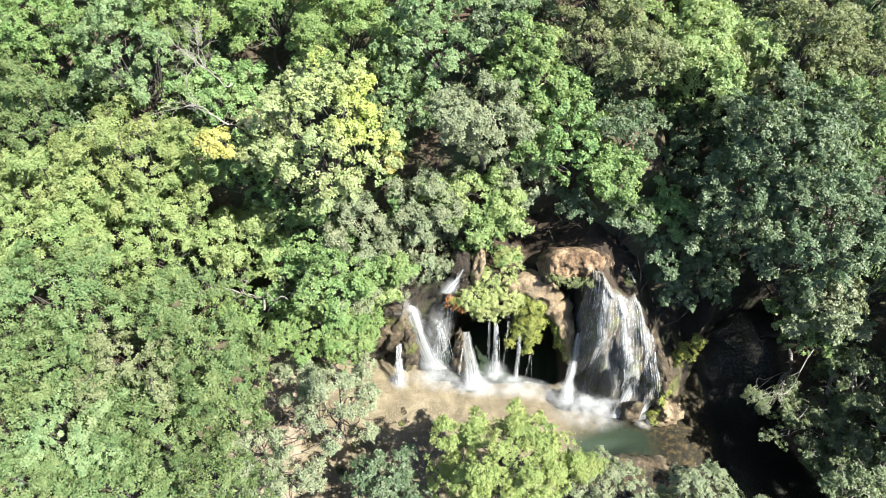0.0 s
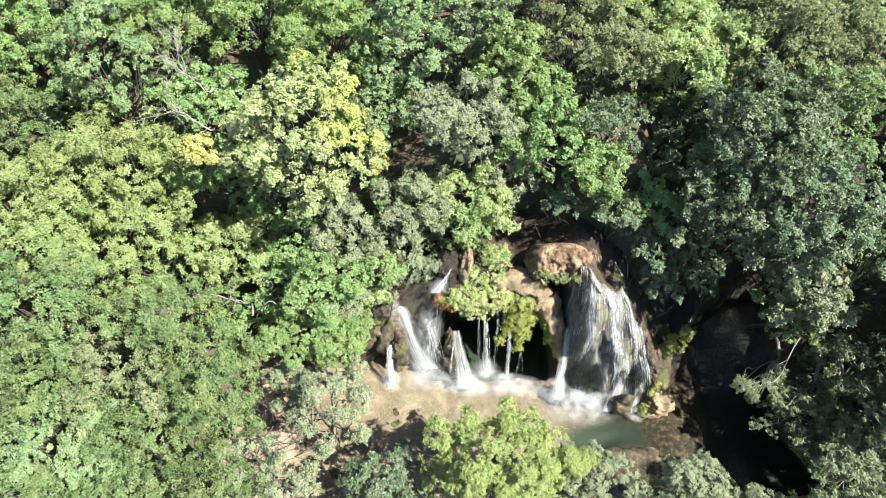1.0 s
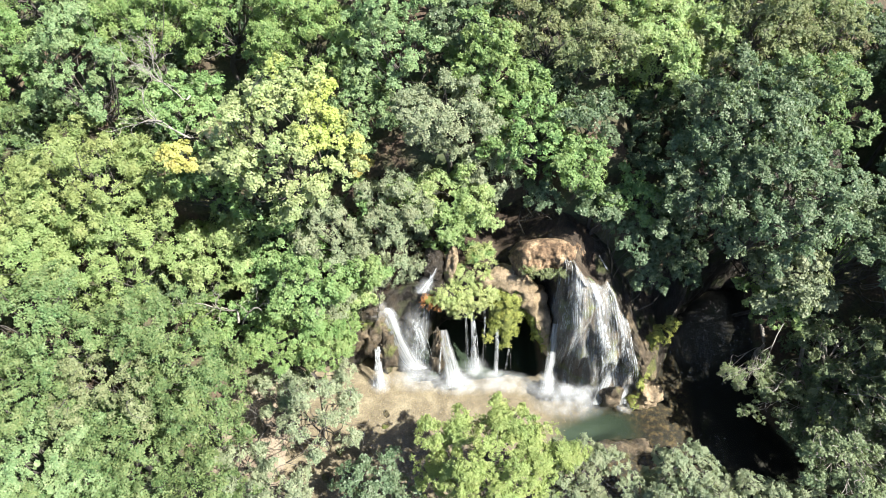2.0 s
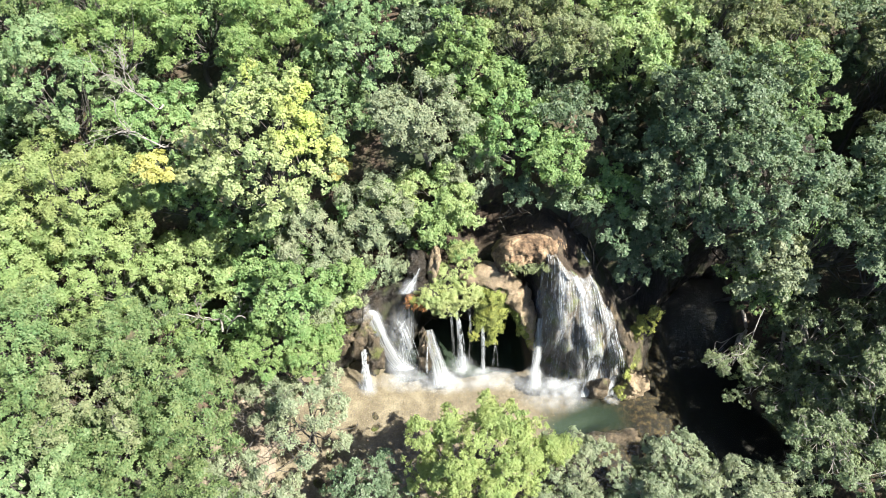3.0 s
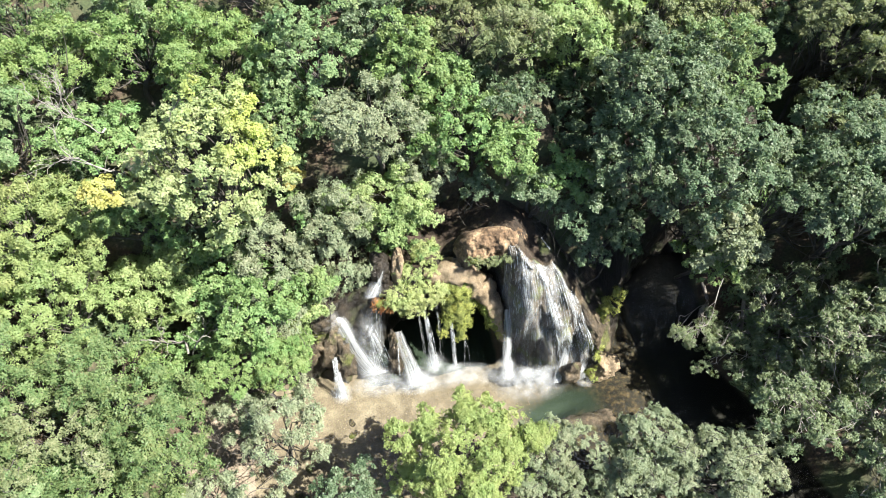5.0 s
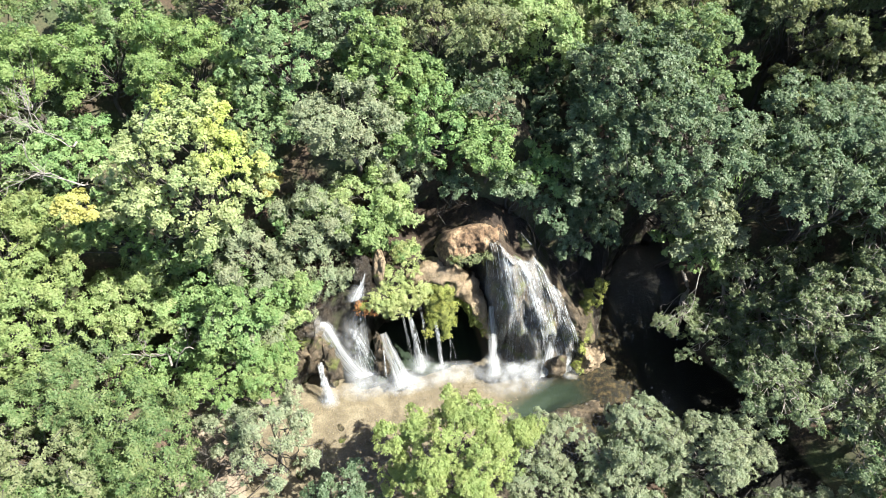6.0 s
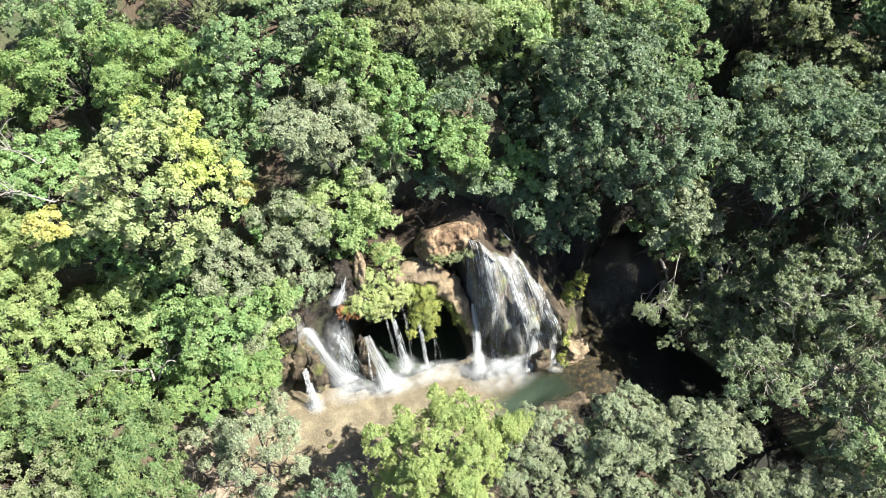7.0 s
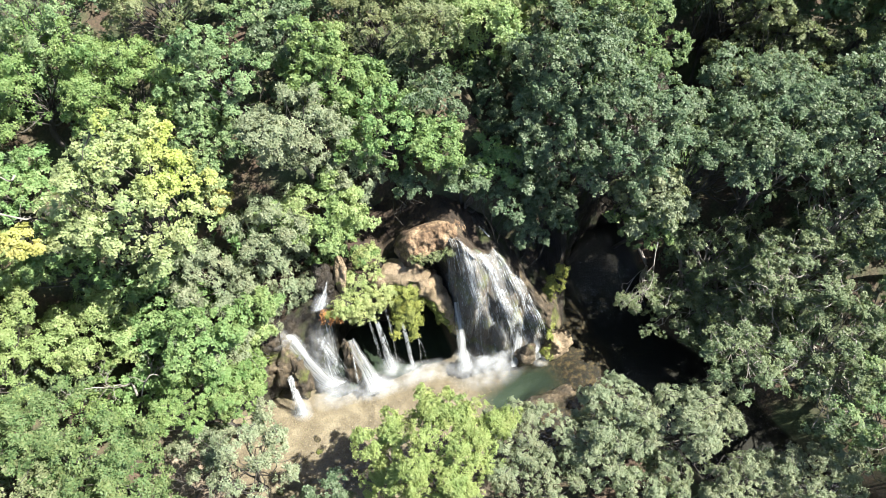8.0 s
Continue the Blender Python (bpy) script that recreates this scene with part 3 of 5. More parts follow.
tree("ash_tree", "sunlit fresh green ash tree with layered sprays", "ferny", M_FRESH, -17.0, 22.1, 10.3, 2.95, 2.68, 2.81, 11)
tree("ash_tree", "fresh green feathery ash tree on the valley side", "ferny", M_FERNY, -17.4, 18.6, 9.0, 2.33, 2.33, 2.45, 12)
tree("alder_tree", "dull green alder with small leaves", "oak", M_ALDER, -13.1, 21.2, 9.9, 2.64, 2.39, 2.51, 13)
tree("ash_tree", "sunlit fresh green ash tree with layered sprays", "ferny", M_FRESH, -10.7, 23.0, 10.3, 2.52, 2.01, 2.11, 14)
tree("ash_tree", "sunlit fresh green ash tree with layered sprays", "ferny", M_FRESH, -7.0, 23.3, 10.5, 2.69, 1.96, 2.05, 15)
tree("ash_tree", "sunlit fresh green ash tree with layered sprays", "ferny", M_FRESH, -4.0, 21.9, 10.4, 2.56, 2.21, 2.32, 16)
tree("hazel_tree", "bright green hazel with leaves cascading in tiers", "hazel", M_HAZEL, -9.2, 20.3, 8.7, 1.94, 1.45, 1.53, 17)
tree("maple_tree", "field maple turning yellow on its sunny side", "maple", M_MAPLE, -4.6, 17.1, 9.9, 2.95, 3.17, 3.33, 18, density=1.3)
tree("sapling", "golden yellow sapling among green trees", "maple", M_YELLOW, -8.4, 16.3, 10.2, 0.53, 0.62, 0.65, 19, root=(-6.9, 19.1))
tree("sapling", "golden yellow sapling among green trees", "maple", M_YELLOW, -2.1, 17.4, 8.2, 0.37, 0.41, 0.43, 20)
tree("ash_tree", "yellow-green ash tree with feathery drooping sprays", "ash", M_ASH, -12.6, 17.0, 8.0, 3.24, 2.64, 2.77, 21)
tree("ash_tree", "yellow-green ash tree with feathery drooping sprays", "ash", M_ASH, -15.9, 15.2, 6.9, 3.75, 3.00, 3.15, 22)
tree("ash_tree", "yellow-green ash tree with feathery drooping sprays", "ash", M_ASH, -12.5, 14.9, 5.5, 3.19, 2.46, 2.58, 23)
tree("ash_tree", "fresh green feathery ash tree on the valley side", "ferny", M_FERNY, -13.7, 11.1, 8.0, 2.65, 1.99, 2.09, 24)
tree("lime_tree", "sunlit lime-green young tree", "ash", M_LIME, -8.1, 15.8, 4.4, 2.20, 2.08, 2.18, 25, density=1.3)
tree("hazel_tree", "bright green hazel with leaves cascading in tiers", "hazel", M_HAZEL, -5.5, 15.6, 4.6, 1.78, 1.90, 2.00, 26)
tree("willow_bush", "grey-green willow bush beside the stream", "willow", M_WILLOW, -3.4, 15.5, 5.4, 1.84, 2.07, 2.17, 27, category="bush")
tree("willow_bush", "grey-green willow bush beside the stream", "willow", M_WILLOW, -1.3, 15.5, 4.6, 1.87, 2.10, 2.21, 28, category="bush")
tree("willow_bush", "grey-green willow bush beside the stream", "willow", M_WILLOW, -0.6, 16.2, 7.1, 1.76, 1.65, 1.73, 29, category="bush")
tree("lime_tree", "sunlit lime-green young tree", "ash", M_LIME, 1.5, 16.3, 7.1, 1.99, 1.66, 1.74, 30, density=1.3)
tree("hazel_tree", "bright green hazel with leaves cascading in tiers", "hazel", M_HAZEL, 2.1, 16.0, 4.5, 1.42, 1.42, 1.49, 31)
tree("alder_tree", "dull green alder with small leaves", "oak", M_ALDER, -0.5, 20.2, 11.5, 1.94, 2.04, 2.15, 32)
tree("alder_tree", "grey-green willow with rounded tufts", "willow", M_WILLOW, 1.3, 17.7, 10.4, 2.07, 1.76, 1.85, 33)
tree("alder_tree", "dull green alder with small leaves", "oak", M_ALDER, -2.0, 18.6, 10.0, 1.29, 1.72, 1.80, 34)
tree("hazel_tree", "bright green hazel with leaves cascading in tiers", "hazel", M_HAZEL, 3.2, 19.5, 11.1, 1.72, 1.93, 2.03, 35)
tree("oak_tree", "large dark green oak with small glossy leaves", "oak", M_OAK, 2.0, 21.4, 11.9, 1.76, 1.32, 1.39, 36)
tree("hazel_tree", "bright green hazel with leaves cascading in tiers", "hazel", M_HAZEL, 4.8, 17.7, 9.3, 2.06, 2.28, 2.39, 37)
tree("willow_bush", "grey-green willow bush beside the stream", "willow", M_WILLOW, 3.2, 17.2, 7.7, 1.33, 1.33, 1.40, 38, category="bush")
tree("hazel_tree", "bright green hazel with leaves cascading in tiers", "hazel", M_HAZEL, 6.4, 16.0, 9.2, 1.27, 1.27, 1.34, 39)
tree("hornbeam_tree", "olive green hornbeam with open twiggy crown", "olive", M_OLIVE, 5.7, 20.8, 11.7, 2.00, 1.89, 1.98, 40, density=0.8, twiggy=1)
tree("hornbeam_tree", "olive green hornbeam with open twiggy crown", "olive", M_OLIVE, 7.0, 19.8, 11.8, 1.41, 1.26, 1.33, 41, density=0.8, twiggy=1)
tree("lime_tree", "sunlit lime-green young tree", "ash", M_LIME, 10.4, 20.8, 10.8, 2.27, 2.55, 2.67, 42, density=1.3)
tree("hazel_tree", "bright green hazel with leaves cascading in tiers", "hazel", M_HAZEL, 8.9, 22.8, 11.5, 1.69, 1.20, 1.26, 43)
tree("hornbeam_tree", "olive green hornbeam with open twiggy crown", "olive", M_OLIVE, 13.3, 20.1, 11.7, 2.47, 2.25, 2.36, 44, density=0.8, twiggy=1)
tree("hornbeam_tree", "olive green hornbeam with open twiggy crown", "olive", M_OLIVE, 15.5, 20.0, 11.1, 2.23, 2.72, 2.86, 45, density=0.8, twiggy=1)
tree("oak_tree", "large dark green oak with small glossy leaves", "oak", M_OAK, 12.1, 16.0, 10.8, 3.27, 3.27, 3.43, 46, root=(13.6, 18.8))
tree("oak_tree", "large dark green oak with small glossy leaves", "oak", M_OAK, 11.0, 14.7, 9.0, 2.08, 2.41, 2.53, 47, root=(12.5, 17.5))
tree("oak_tree", "large dark green oak with small glossy leaves", "oak", M_OAK, 13.3, 13.6, 10.0, 3.04, 2.82, 2.96, 48, root=(14.8, 16.4))
tree("alder_tree", "dull green alder with small leaves", "oak", M_ALDER, 14.2, 16.7, 11.0, 2.50, 2.73, 2.87, 49, root=(15.7, 19.5))
tree("hazel_tree", "grey-green hazel leaning over the dark stream", "hazel", M_WILLOW, 13.6, 11.6, 8.0, 1.79, 1.57, 1.65, 50, root=(16.4, 15.4))
tree("hazel_tree", "bright green hazel with leaves cascading in tiers", "hazel", M_HAZEL, 14.2, 11.7, 5.6, 1.29, 0.93, 0.98, 51, root=(15.6, 14.3))
tree("oak_tree", "large dark green oak with small glossy leaves", "oak", M_OAK, 10.8, 14.0, 6.0, 1.17, 1.17, 1.23, 52)
tree("oak_tree", "large dark green oak with small glossy leaves", "oak", M_OAK, 8.2, 14.4, 7.4, 0.70, 0.66, 0.69, 53)
tree("oak_tree", "large dark green oak with small glossy leaves", "oak", M_OAK, 9.4, 13.3, 5.6, 0.69, 0.69, 0.72, 54)
tree("oak_tree", "large dark green oak with small glossy leaves", "oak", M_OAK, 10.0, 14.8, 6.4, 0.93, 0.93, 0.98, 55)
tree("oak_tree", "large dark green oak with small glossy leaves", "oak", M_OAK, 7.4, 15.0, 8.2, 0.75, 0.65, 0.68, 56)
tree("hazel_tree", "bright green hazel with leaves cascading in tiers", "hazel", M_HAZEL, 8.5, 15.4, 8.2, 1.21, 0.99, 1.04, 57)
tree("oak_tree", "large dark green oak with small glossy leaves", "oak", M_OAK, 6.9, 17.4, 10.6, 0.93, 0.93, 0.97, 58)
tree("young_tree", "pale green young tree on the near bank", "fine", M_PALE, 2.5, 6.2, 5.2, 2.94, 2.16, 2.26, 59, density=1.6)
tree("willow_bush", "grey-green willow bush on the near bank", "fine", M_WILLOW, 5.7, 6.1, 4.5, 1.27, 1.15, 1.22, 60, twiggy=2, category="bush")
tree("willow_bush", "grey-green willow bush on the near bank", "fine", M_WILLOW, 9.5, 5.1, 4.5, 1.72, 1.47, 1.55, 61, twiggy=2, category="bush")
tree("willow_bush", "grey-green willow bush on the near bank", "fine", M_WILLOW, 11.9, 4.1, 4.5, 2.51, 1.63, 1.71, 62, twiggy=2, category="bush")
tree("willow_bush", "grey-green willow bush on the near bank", "fine", M_WILLOW, 15.0, 0.5, 4.5, 1.86, 1.39, 1.46, 63, twiggy=2, category="bush")
tree("oak_tree", "large dark green oak with small glossy leaves", "oak", M_OAK, -1.5, 5.7, 4.0, 1.46, 0.94, 0.99, 64)
tree("ash_tree", "fresh green feathery ash tree on the valley side", "ferny", M_FERNY, -8.4, 9.8, 6.5, 2.12, 1.73, 1.82, 65)
tree("willow_bush", "fresh green bush with fine leaves over the bank", "fine", M_FRESH, -4.9, 11.2, 5.0, 2.18, 1.20, 1.26, 66, category="bush")
tree("ash_tree", "lime-green leafy bush beside the rocks", "ash", M_LIME, -3.6, 11.3, 4.5, 1.06, 0.79, 0.82, 67)
tree("hornbeam_tree", "olive green hornbeam with open twiggy crown", "olive", M_OLIVE, -11.1, 9.2, 6.5, 2.38, 1.69, 1.77, 68, density=0.8, twiggy=1)
tree("ash_tree", "fresh green feathery ash tree on the valley side", "ferny", M_FERNY, -13.7, 8.9, 7.0, 2.23, 1.62, 1.70, 69)
tree("ash_tree", "fresh green feathery ash tree on the valley side", "ferny", M_FERNY, -10.0, 11.3, 7.0, 2.16, 1.30, 1.36, 70)
tree("alder_tree", "dull green alder with small leaves", "oak", M_ALDER, -13.1, 6.9, 6.0, 2.43, 1.62, 1.70, 71)
tree("ash_tree", "fresh green feathery ash tree on the valley side", "ferny", M_FERNY, -10.4, 7.3, 5.5, 2.18, 1.59, 1.67, 72)
tree("willow_bush", "mid green feathery bush beside the stream", "ferny", M_FERNY, -7.9, 8.2, 5.0, 1.78, 1.38, 1.45, 73, category="bush")
tree("ash_tree", "fresh green feathery ash tree on the valley side", "ferny", M_FERNY, -11.2, 5.2, 5.0, 2.41, 1.40, 1.47, 74)
tree("willow_bush", "mid green feathery bush on the near bank", "ferny", M_FERNY, -8.1, 5.6, 4.5, 2.16, 1.38, 1.45, 75, twiggy=2, category="bush")
tree("willow_bush", "thin grey-green willow over the silt bank", "willow", M_WILLOW, -5.6, 5.8, 4.0, 1.92, 1.07, 1.12, 76, twiggy=2, category="bush", density=0.35)
tree("ash_tree", "fresh green feathery ash tree on the valley side", "ferny", M_FERNY, -14.2, 5.0, 5.5, 1.86, 1.66, 1.74, 77)
tree("willow_bush", "thin grey-green willow over the silt bank", "willow", M_WILLOW, -3.8, 8.5, 4.5, 1.70, 1.70, 1.79, 78, twiggy=2, category="bush", density=0.22)
tree("willow_bush", "grey-green willow bush beside the stream", "willow", M_WILLOW, -3.4, 12.8, 5.2, 0.87, 0.74, 0.78, 79, category="bush")
tree("hazel_tree", "bright green hazel with leaves cascading in tiers", "hazel", M_HAZEL, -2.0, 13.5, 6.0, 0.90, 0.73, 0.76, 80)
tree("scrub_tree", "dull green scrubby tree with bare twigs showing", "olive", M_SCRUB, 13.7, 9.7, 2.9, 1.30, 0.90, 0.95, 81, root=(16.3, 13.3), density=0.5, bark=M_DEAD, twiggy=2)
tree("scrub_tree", "dull green scrubby tree with bare twigs showing", "olive", M_SCRUB, 15.1, 8.6, 3.0, 1.76, 1.21, 1.27, 82, root=(17.7, 12.2), density=0.5, bark=M_DEAD, twiggy=2)
tree("scrub_tree", "dull green scrubby tree with bare twigs showing", "olive", M_SCRUB, 15.9, 7.1, 3.0, 1.77, 1.26, 1.32, 83, root=(18.5, 10.7), density=0.5, bark=M_DEAD, twiggy=2)
tree("scrub_tree", "dull green scrubby tree with bare twigs showing", "olive", M_SCRUB, 17.4, 10.0, 4.2, 2.82, 1.80, 1.89, 84, density=0.5, bark=M_DEAD, twiggy=2)
tree("scrub_tree", "dull green scrubby tree with bare twigs showing", "olive", M_SCRUB, 18.4, 7.7, 4.0, 2.83, 2.31, 2.43, 85, density=0.5, bark=M_DEAD, twiggy=2)
tree("scrub_tree", "dull green scrubby tree with bare twigs showing", "olive", M_SCRUB, 16.6, 6.7, 3.6, 2.25, 1.63, 1.71, 86, root=(19.2, 10.3), density=0.5, bark=M_DEAD, twiggy=2)
tree("scrub_tree", "dull green scrubby tree with bare twigs showing", "olive", M_SCRUB, 18.6, 7.2, 6.5, 2.66, 1.94, 2.03, 87, density=0.5, bark=M_DEAD, twiggy=2)
tree("scrub_tree", "dull green scrubby tree with bare twigs showing", "olive", M_SCRUB, 20.9, 8.5, 7.5, 2.50, 2.00, 2.10, 88, density=0.5, bark=M_DEAD, twiggy=2)
tree("scrub_tree", "dull green scrubby tree with bare twigs showing", "olive", M_SCRUB, 19.0, 4.7, 5.0, 2.49, 2.24, 2.35, 89, density=0.5, bark=M_DEAD, twiggy=2)
tree("scrub_tree", "dull green scrubby tree with bare twigs showing", "olive", M_SCRUB, 17.6, 2.1, 5.5, 2.37, 2.14, 2.24, 90, root=(20.2, 5.7), density=0.5, bark=M_DEAD, twiggy=2)
tree("scrub_tree", "dull green scrubby tree with bare twigs showing", "olive", M_SCRUB, 14.9, 5.0, 5.5, 2.06, 1.37, 1.44, 91, root=(17.5, 8.6), density=0.5, bark=M_DEAD, twiggy=2)
tree("willow_bush", "grey-green willow bush on the near bank", "fine", M_WILLOW, 5.9, 4.3, 3.2, 1.96, 1.31, 1.37, 92, twiggy=2, category="bush")
tree("willow_bush", "grey-green willow bush on the near bank", "fine", M_WILLOW, 8.5, 4.5, 3.8, 1.53, 1.42, 1.50, 93, twiggy=2, category="bush")
tree("willow_bush", "grey-green willow bush on the near bank", "fine", M_WILLOW, 9.6, 2.4, 3.4, 1.78, 1.11, 1.17, 94, twiggy=2, category="bush")
tree("willow_bush", "grey-green willow bush on the near bank", "fine", M_WILLOW, 12.9, 1.3, 3.8, 1.84, 1.26, 1.33, 95, twiggy=2, category="bush")
tree("willow_bush", "thin grey-green willow over the silt bank", "willow", M_WILLOW, -6.8, 7.0, 3.2, 1.23, 0.92, 0.97, 96, twiggy=2, category="bush", density=0.35)
tree("willow_bush", "thin grey-green willow over the silt bank", "willow", M_WILLOW, -5.3, 9.6, 3.6, 1.23, 1.01, 1.06, 97, twiggy=2, category="bush", density=0.22)
tree("oak_tree", "large dark green oak with small glossy leaves", "oak", M_OAK, 17.0, 11.2, 10.0, 1.68, 1.46, 1.53, 98, root=(18.5, 14.0))
tree("alder_tree", "dull green alder with small leaves", "oak", M_ALDER, 23.4, 13.1, 7.0, 3.05, 2.22, 2.33, 99)
tree("hornbeam_tree", "olive green hornbeam with open twiggy crown", "olive", M_OLIVE, 26.3, 15.3, 8.5, 2.63, 2.34, 2.46, 100, density=0.8, twiggy=1)
tree("hornbeam_tree", "olive green hornbeam with open twiggy crown", "olive", M_OLIVE, 22.8, 16.9, 7.5, 2.56, 2.84, 2.98, 101, density=0.8, twiggy=1)
tree("ash_tree", "fresh green feathery ash tree on the valley side", "ferny", M_FERNY, -16.5, 25.0, 11.4, 3.04, 2.49, 2.61, 102, density=0.32)
tree("ash_tree", "fresh green feathery ash tree on the valley side", "ferny", M_FERNY, -11.9, 25.2, 11.3, 2.90, 2.37, 2.49, 103, density=0.32)
tree("alder_tree", "dull green alder with small leaves", "oak", M_ALDER, -6.6, 25.5, 11.6, 2.77, 2.27, 2.38, 104, density=0.32)
tree("hornbeam_tree", "olive green hornbeam with open twiggy crown", "olive", M_OLIVE, -1.8, 24.3, 12.1, 2.61, 2.13, 2.24, 105, density=0.32)
tree("alder_tree", "dull green alder with small leaves", "oak", M_ALDER, 2.2, 23.3, 12.9, 2.50, 2.05, 2.15, 106, density=0.32)
tree("hornbeam_tree", "olive green hornbeam with open twiggy crown", "olive", M_OLIVE, 6.1, 23.2, 13.2, 2.53, 2.07, 2.17, 107, density=0.32)
tree("hazel_tree", "bright green hazel with leaves cascading in tiers", "hazel", M_HAZEL, 10.7, 24.7, 12.0, 2.80, 2.29, 2.40, 108, density=0.32)
tree("hornbeam_tree", "olive green hornbeam with open twiggy crown", "olive", M_OLIVE, 14.3, 23.3, 12.3, 2.55, 2.04, 2.15, 109, density=0.8, twiggy=1)
tree("alder_tree", "dull green alder with small leaves", "oak", M_ALDER, 17.1, 23.2, 12.0, 2.39, 2.13, 2.23, 110)
tree("hornbeam_tree", "olive green hornbeam with open twiggy crown", "olive", M_OLIVE, 21.9, 19.4, 10.6, 2.71, 2.44, 2.56, 111, density=0.8, twiggy=1)
tree("hornbeam_tree", "olive green hornbeam with open twiggy crown", "olive", M_OLIVE, 26.2, 19.6, 9.0, 3.05, 2.75, 2.89, 112, density=0.8, twiggy=1)
tree("alder_tree", "dull green alder with small leaves", "oak", M_ALDER, 27.9, 16.7, 9.7, 3.01, 2.71, 2.84, 113)
tree("oak_tree", "large dark green oak with small glossy leaves", "oak", M_OAK, 25.9, 11.7, 9.9, 3.28, 3.01, 3.16, 114, density=0.32)
tree("oak_tree", "large dark green oak with small glossy leaves", "oak", M_OAK, 23.4, 7.0, 8.4, 3.32, 3.07, 3.22, 115, density=0.32)
tree("alder_tree", "dull green alder with small leaves", "oak", M_ALDER, 22.0, 4.0, 6.2, 3.08, 2.82, 2.96, 116, density=0.32)
tree("alder_tree", "dull green alder with small leaves", "oak", M_ALDER, 18.2, 0.5, 7.0, 2.76, 2.53, 2.66, 117, root=(20.8, 4.1), density=0.32)
tree("ash_tree", "fresh green feathery ash tree on the valley side", "ferny", M_FERNY, -19.3, 19.3, 9.7, 2.94, 2.94, 3.08, 118, density=0.32)
tree("ash_tree", "yellow-green ash tree with feathery drooping sprays", "ash", M_ASH, -19.0, 15.2, 7.9, 2.84, 2.84, 2.98, 119, density=0.32)
tree("ash_tree", "fresh green feathery ash tree on the valley side", "ferny", M_FERNY, -16.9, 10.1, 8.0, 2.55, 2.55, 2.68, 120, density=0.32)
tree("ash_tree", "fresh green feathery ash tree on the valley side", "ferny", M_FERNY, -15.9, 6.1, 7.0, 2.26, 2.26, 2.38, 121, density=0.32)
tree("ash_tree", "yellow-green ash tree with feathery drooping sprays", "ash", M_ASH, -10.2, 17.3, 7.3, 1.43, 1.66, 1.75, 122)
tree("hazel_tree", "bright green hazel with leaves cascading in tiers", "hazel", M_HAZEL, -4.0, 12.7, 6.5, 1.48, 1.06, 1.11, 123)
tree("hazel_tree", "bright green hazel with leaves cascading in tiers", "hazel", M_HAZEL, -8.1, 17.4, 7.3, 1.40, 1.63, 1.71, 124)
# oaks added on the right to block the sun off stream and wall
tree("oak_tree", "large dark green oak with small glossy leaves", "oak", M_OAK, 17.4, 13.3, 8.8, 1.64, 1.64, 1.45, 211, density=0.75)
tree("oak_tree", "large dark green oak with small glossy leaves", "oak", M_OAK, 20.3, 12.9, 9.6, 2.3, 2.3, 2.1, 212, density=0.75)
tree("oak_tree", "large dark green oak with small glossy leaves", "oak", M_OAK, 22.5, 10.0, 10, 3.4, 3.4, 3.1, 213, density=0.75)
tree("oak_tree", "large dark green oak with small glossy leaves", "oak", M_OAK, 18.5, 11.5, 10, 2.6, 2.6, 2.3, 214, density=0.75)
tree("oak_tree", "large dark green oak with small glossy leaves", "oak", M_OAK, 18.0, 13.9, 11.0, 1.45, 1.45, 1.30, 215, density=0.75)
tree("hazel_bush", "fresh green hazel bush under the young trees", "hazel", M_HAZEL, -7.1, 13.0, 3.6, 1.14, 0.97, 0.91, 221, category="bush")
tree("hazel_bush", "fresh green hazel bush under the young trees", "hazel", M_FRESH, -8.7, 13.0, 3.6, 1.10, 0.94, 0.88, 222, category="bush")
# dark oaks added over sunlit soil, standing in for shaded gaps
tree("oak_tree", "dark green oak added to fill a shaded gap", "oak", M_OAK, 20.2, 21.8, 10.0, 2.28, 1.94, 1.83, 223)
tree("oak_tree", "dark green oak added to fill a shaded gap", "oak", M_OAK, -5.7, 14.2, 3.2, 1.16, 0.99, 0.93, 224)
tree("oak_bush", "dark green oak scrub in the shade", "oak", M_OAK, 10.0, 19.2, 8.5, 1.40, 1.19, 1.12, 229, category="bush")
tree("oak_bush", "dark green oak scrub in the shade", "oak", M_OAK, 9.0, 17.4, 8.2, 1.05, 0.90, 0.84, 230, category="bush")
tree("oak_bush", "dark green oak scrub above the earth slope", "oak", M_OAK, 5.1, 15.8, 7.8, 0.59, 0.50, 0.47, 231, category="bush")
tree("oak_bush", "dark green oak scrub above the earth slope", "oak", M_OAK, 6.9, 15.2, 7.8, 0.64, 0.54, 0.51, 232, category="bush")
tree("hazel_bush", "lime-green leafy bush above the chute", "ash", M_LIME, -2.5, 13.3, 4.8, 0.70, 0.60, 0.56, 225, category="bush")
tree("hazel_bush", "fresh green bush beside the layered rocks", "hazel", M_FRESH, -3.1, 12.8, 3.4, 0.78, 0.66, 0.62, 226, category="bush")
tree("alder_bush", "dull green alder bush in the shade", "oak", M_ALDER, -0.8, 19.3, 7.0, 1.42, 1.21, 1.14, 227, category="bush")
tree("alder_bush", "dull green alder bush in the shade", "oak", M_ALDER, -15.4, 22.3, 6.5, 1.47, 1.25, 1.17, 228, category="bush")


# ---- rocks of the falls ----
def part(name, mesh, parent, label=""):
    ob = new(name, mesh)
    ob.parent = parent
    return tagged(ob, label)


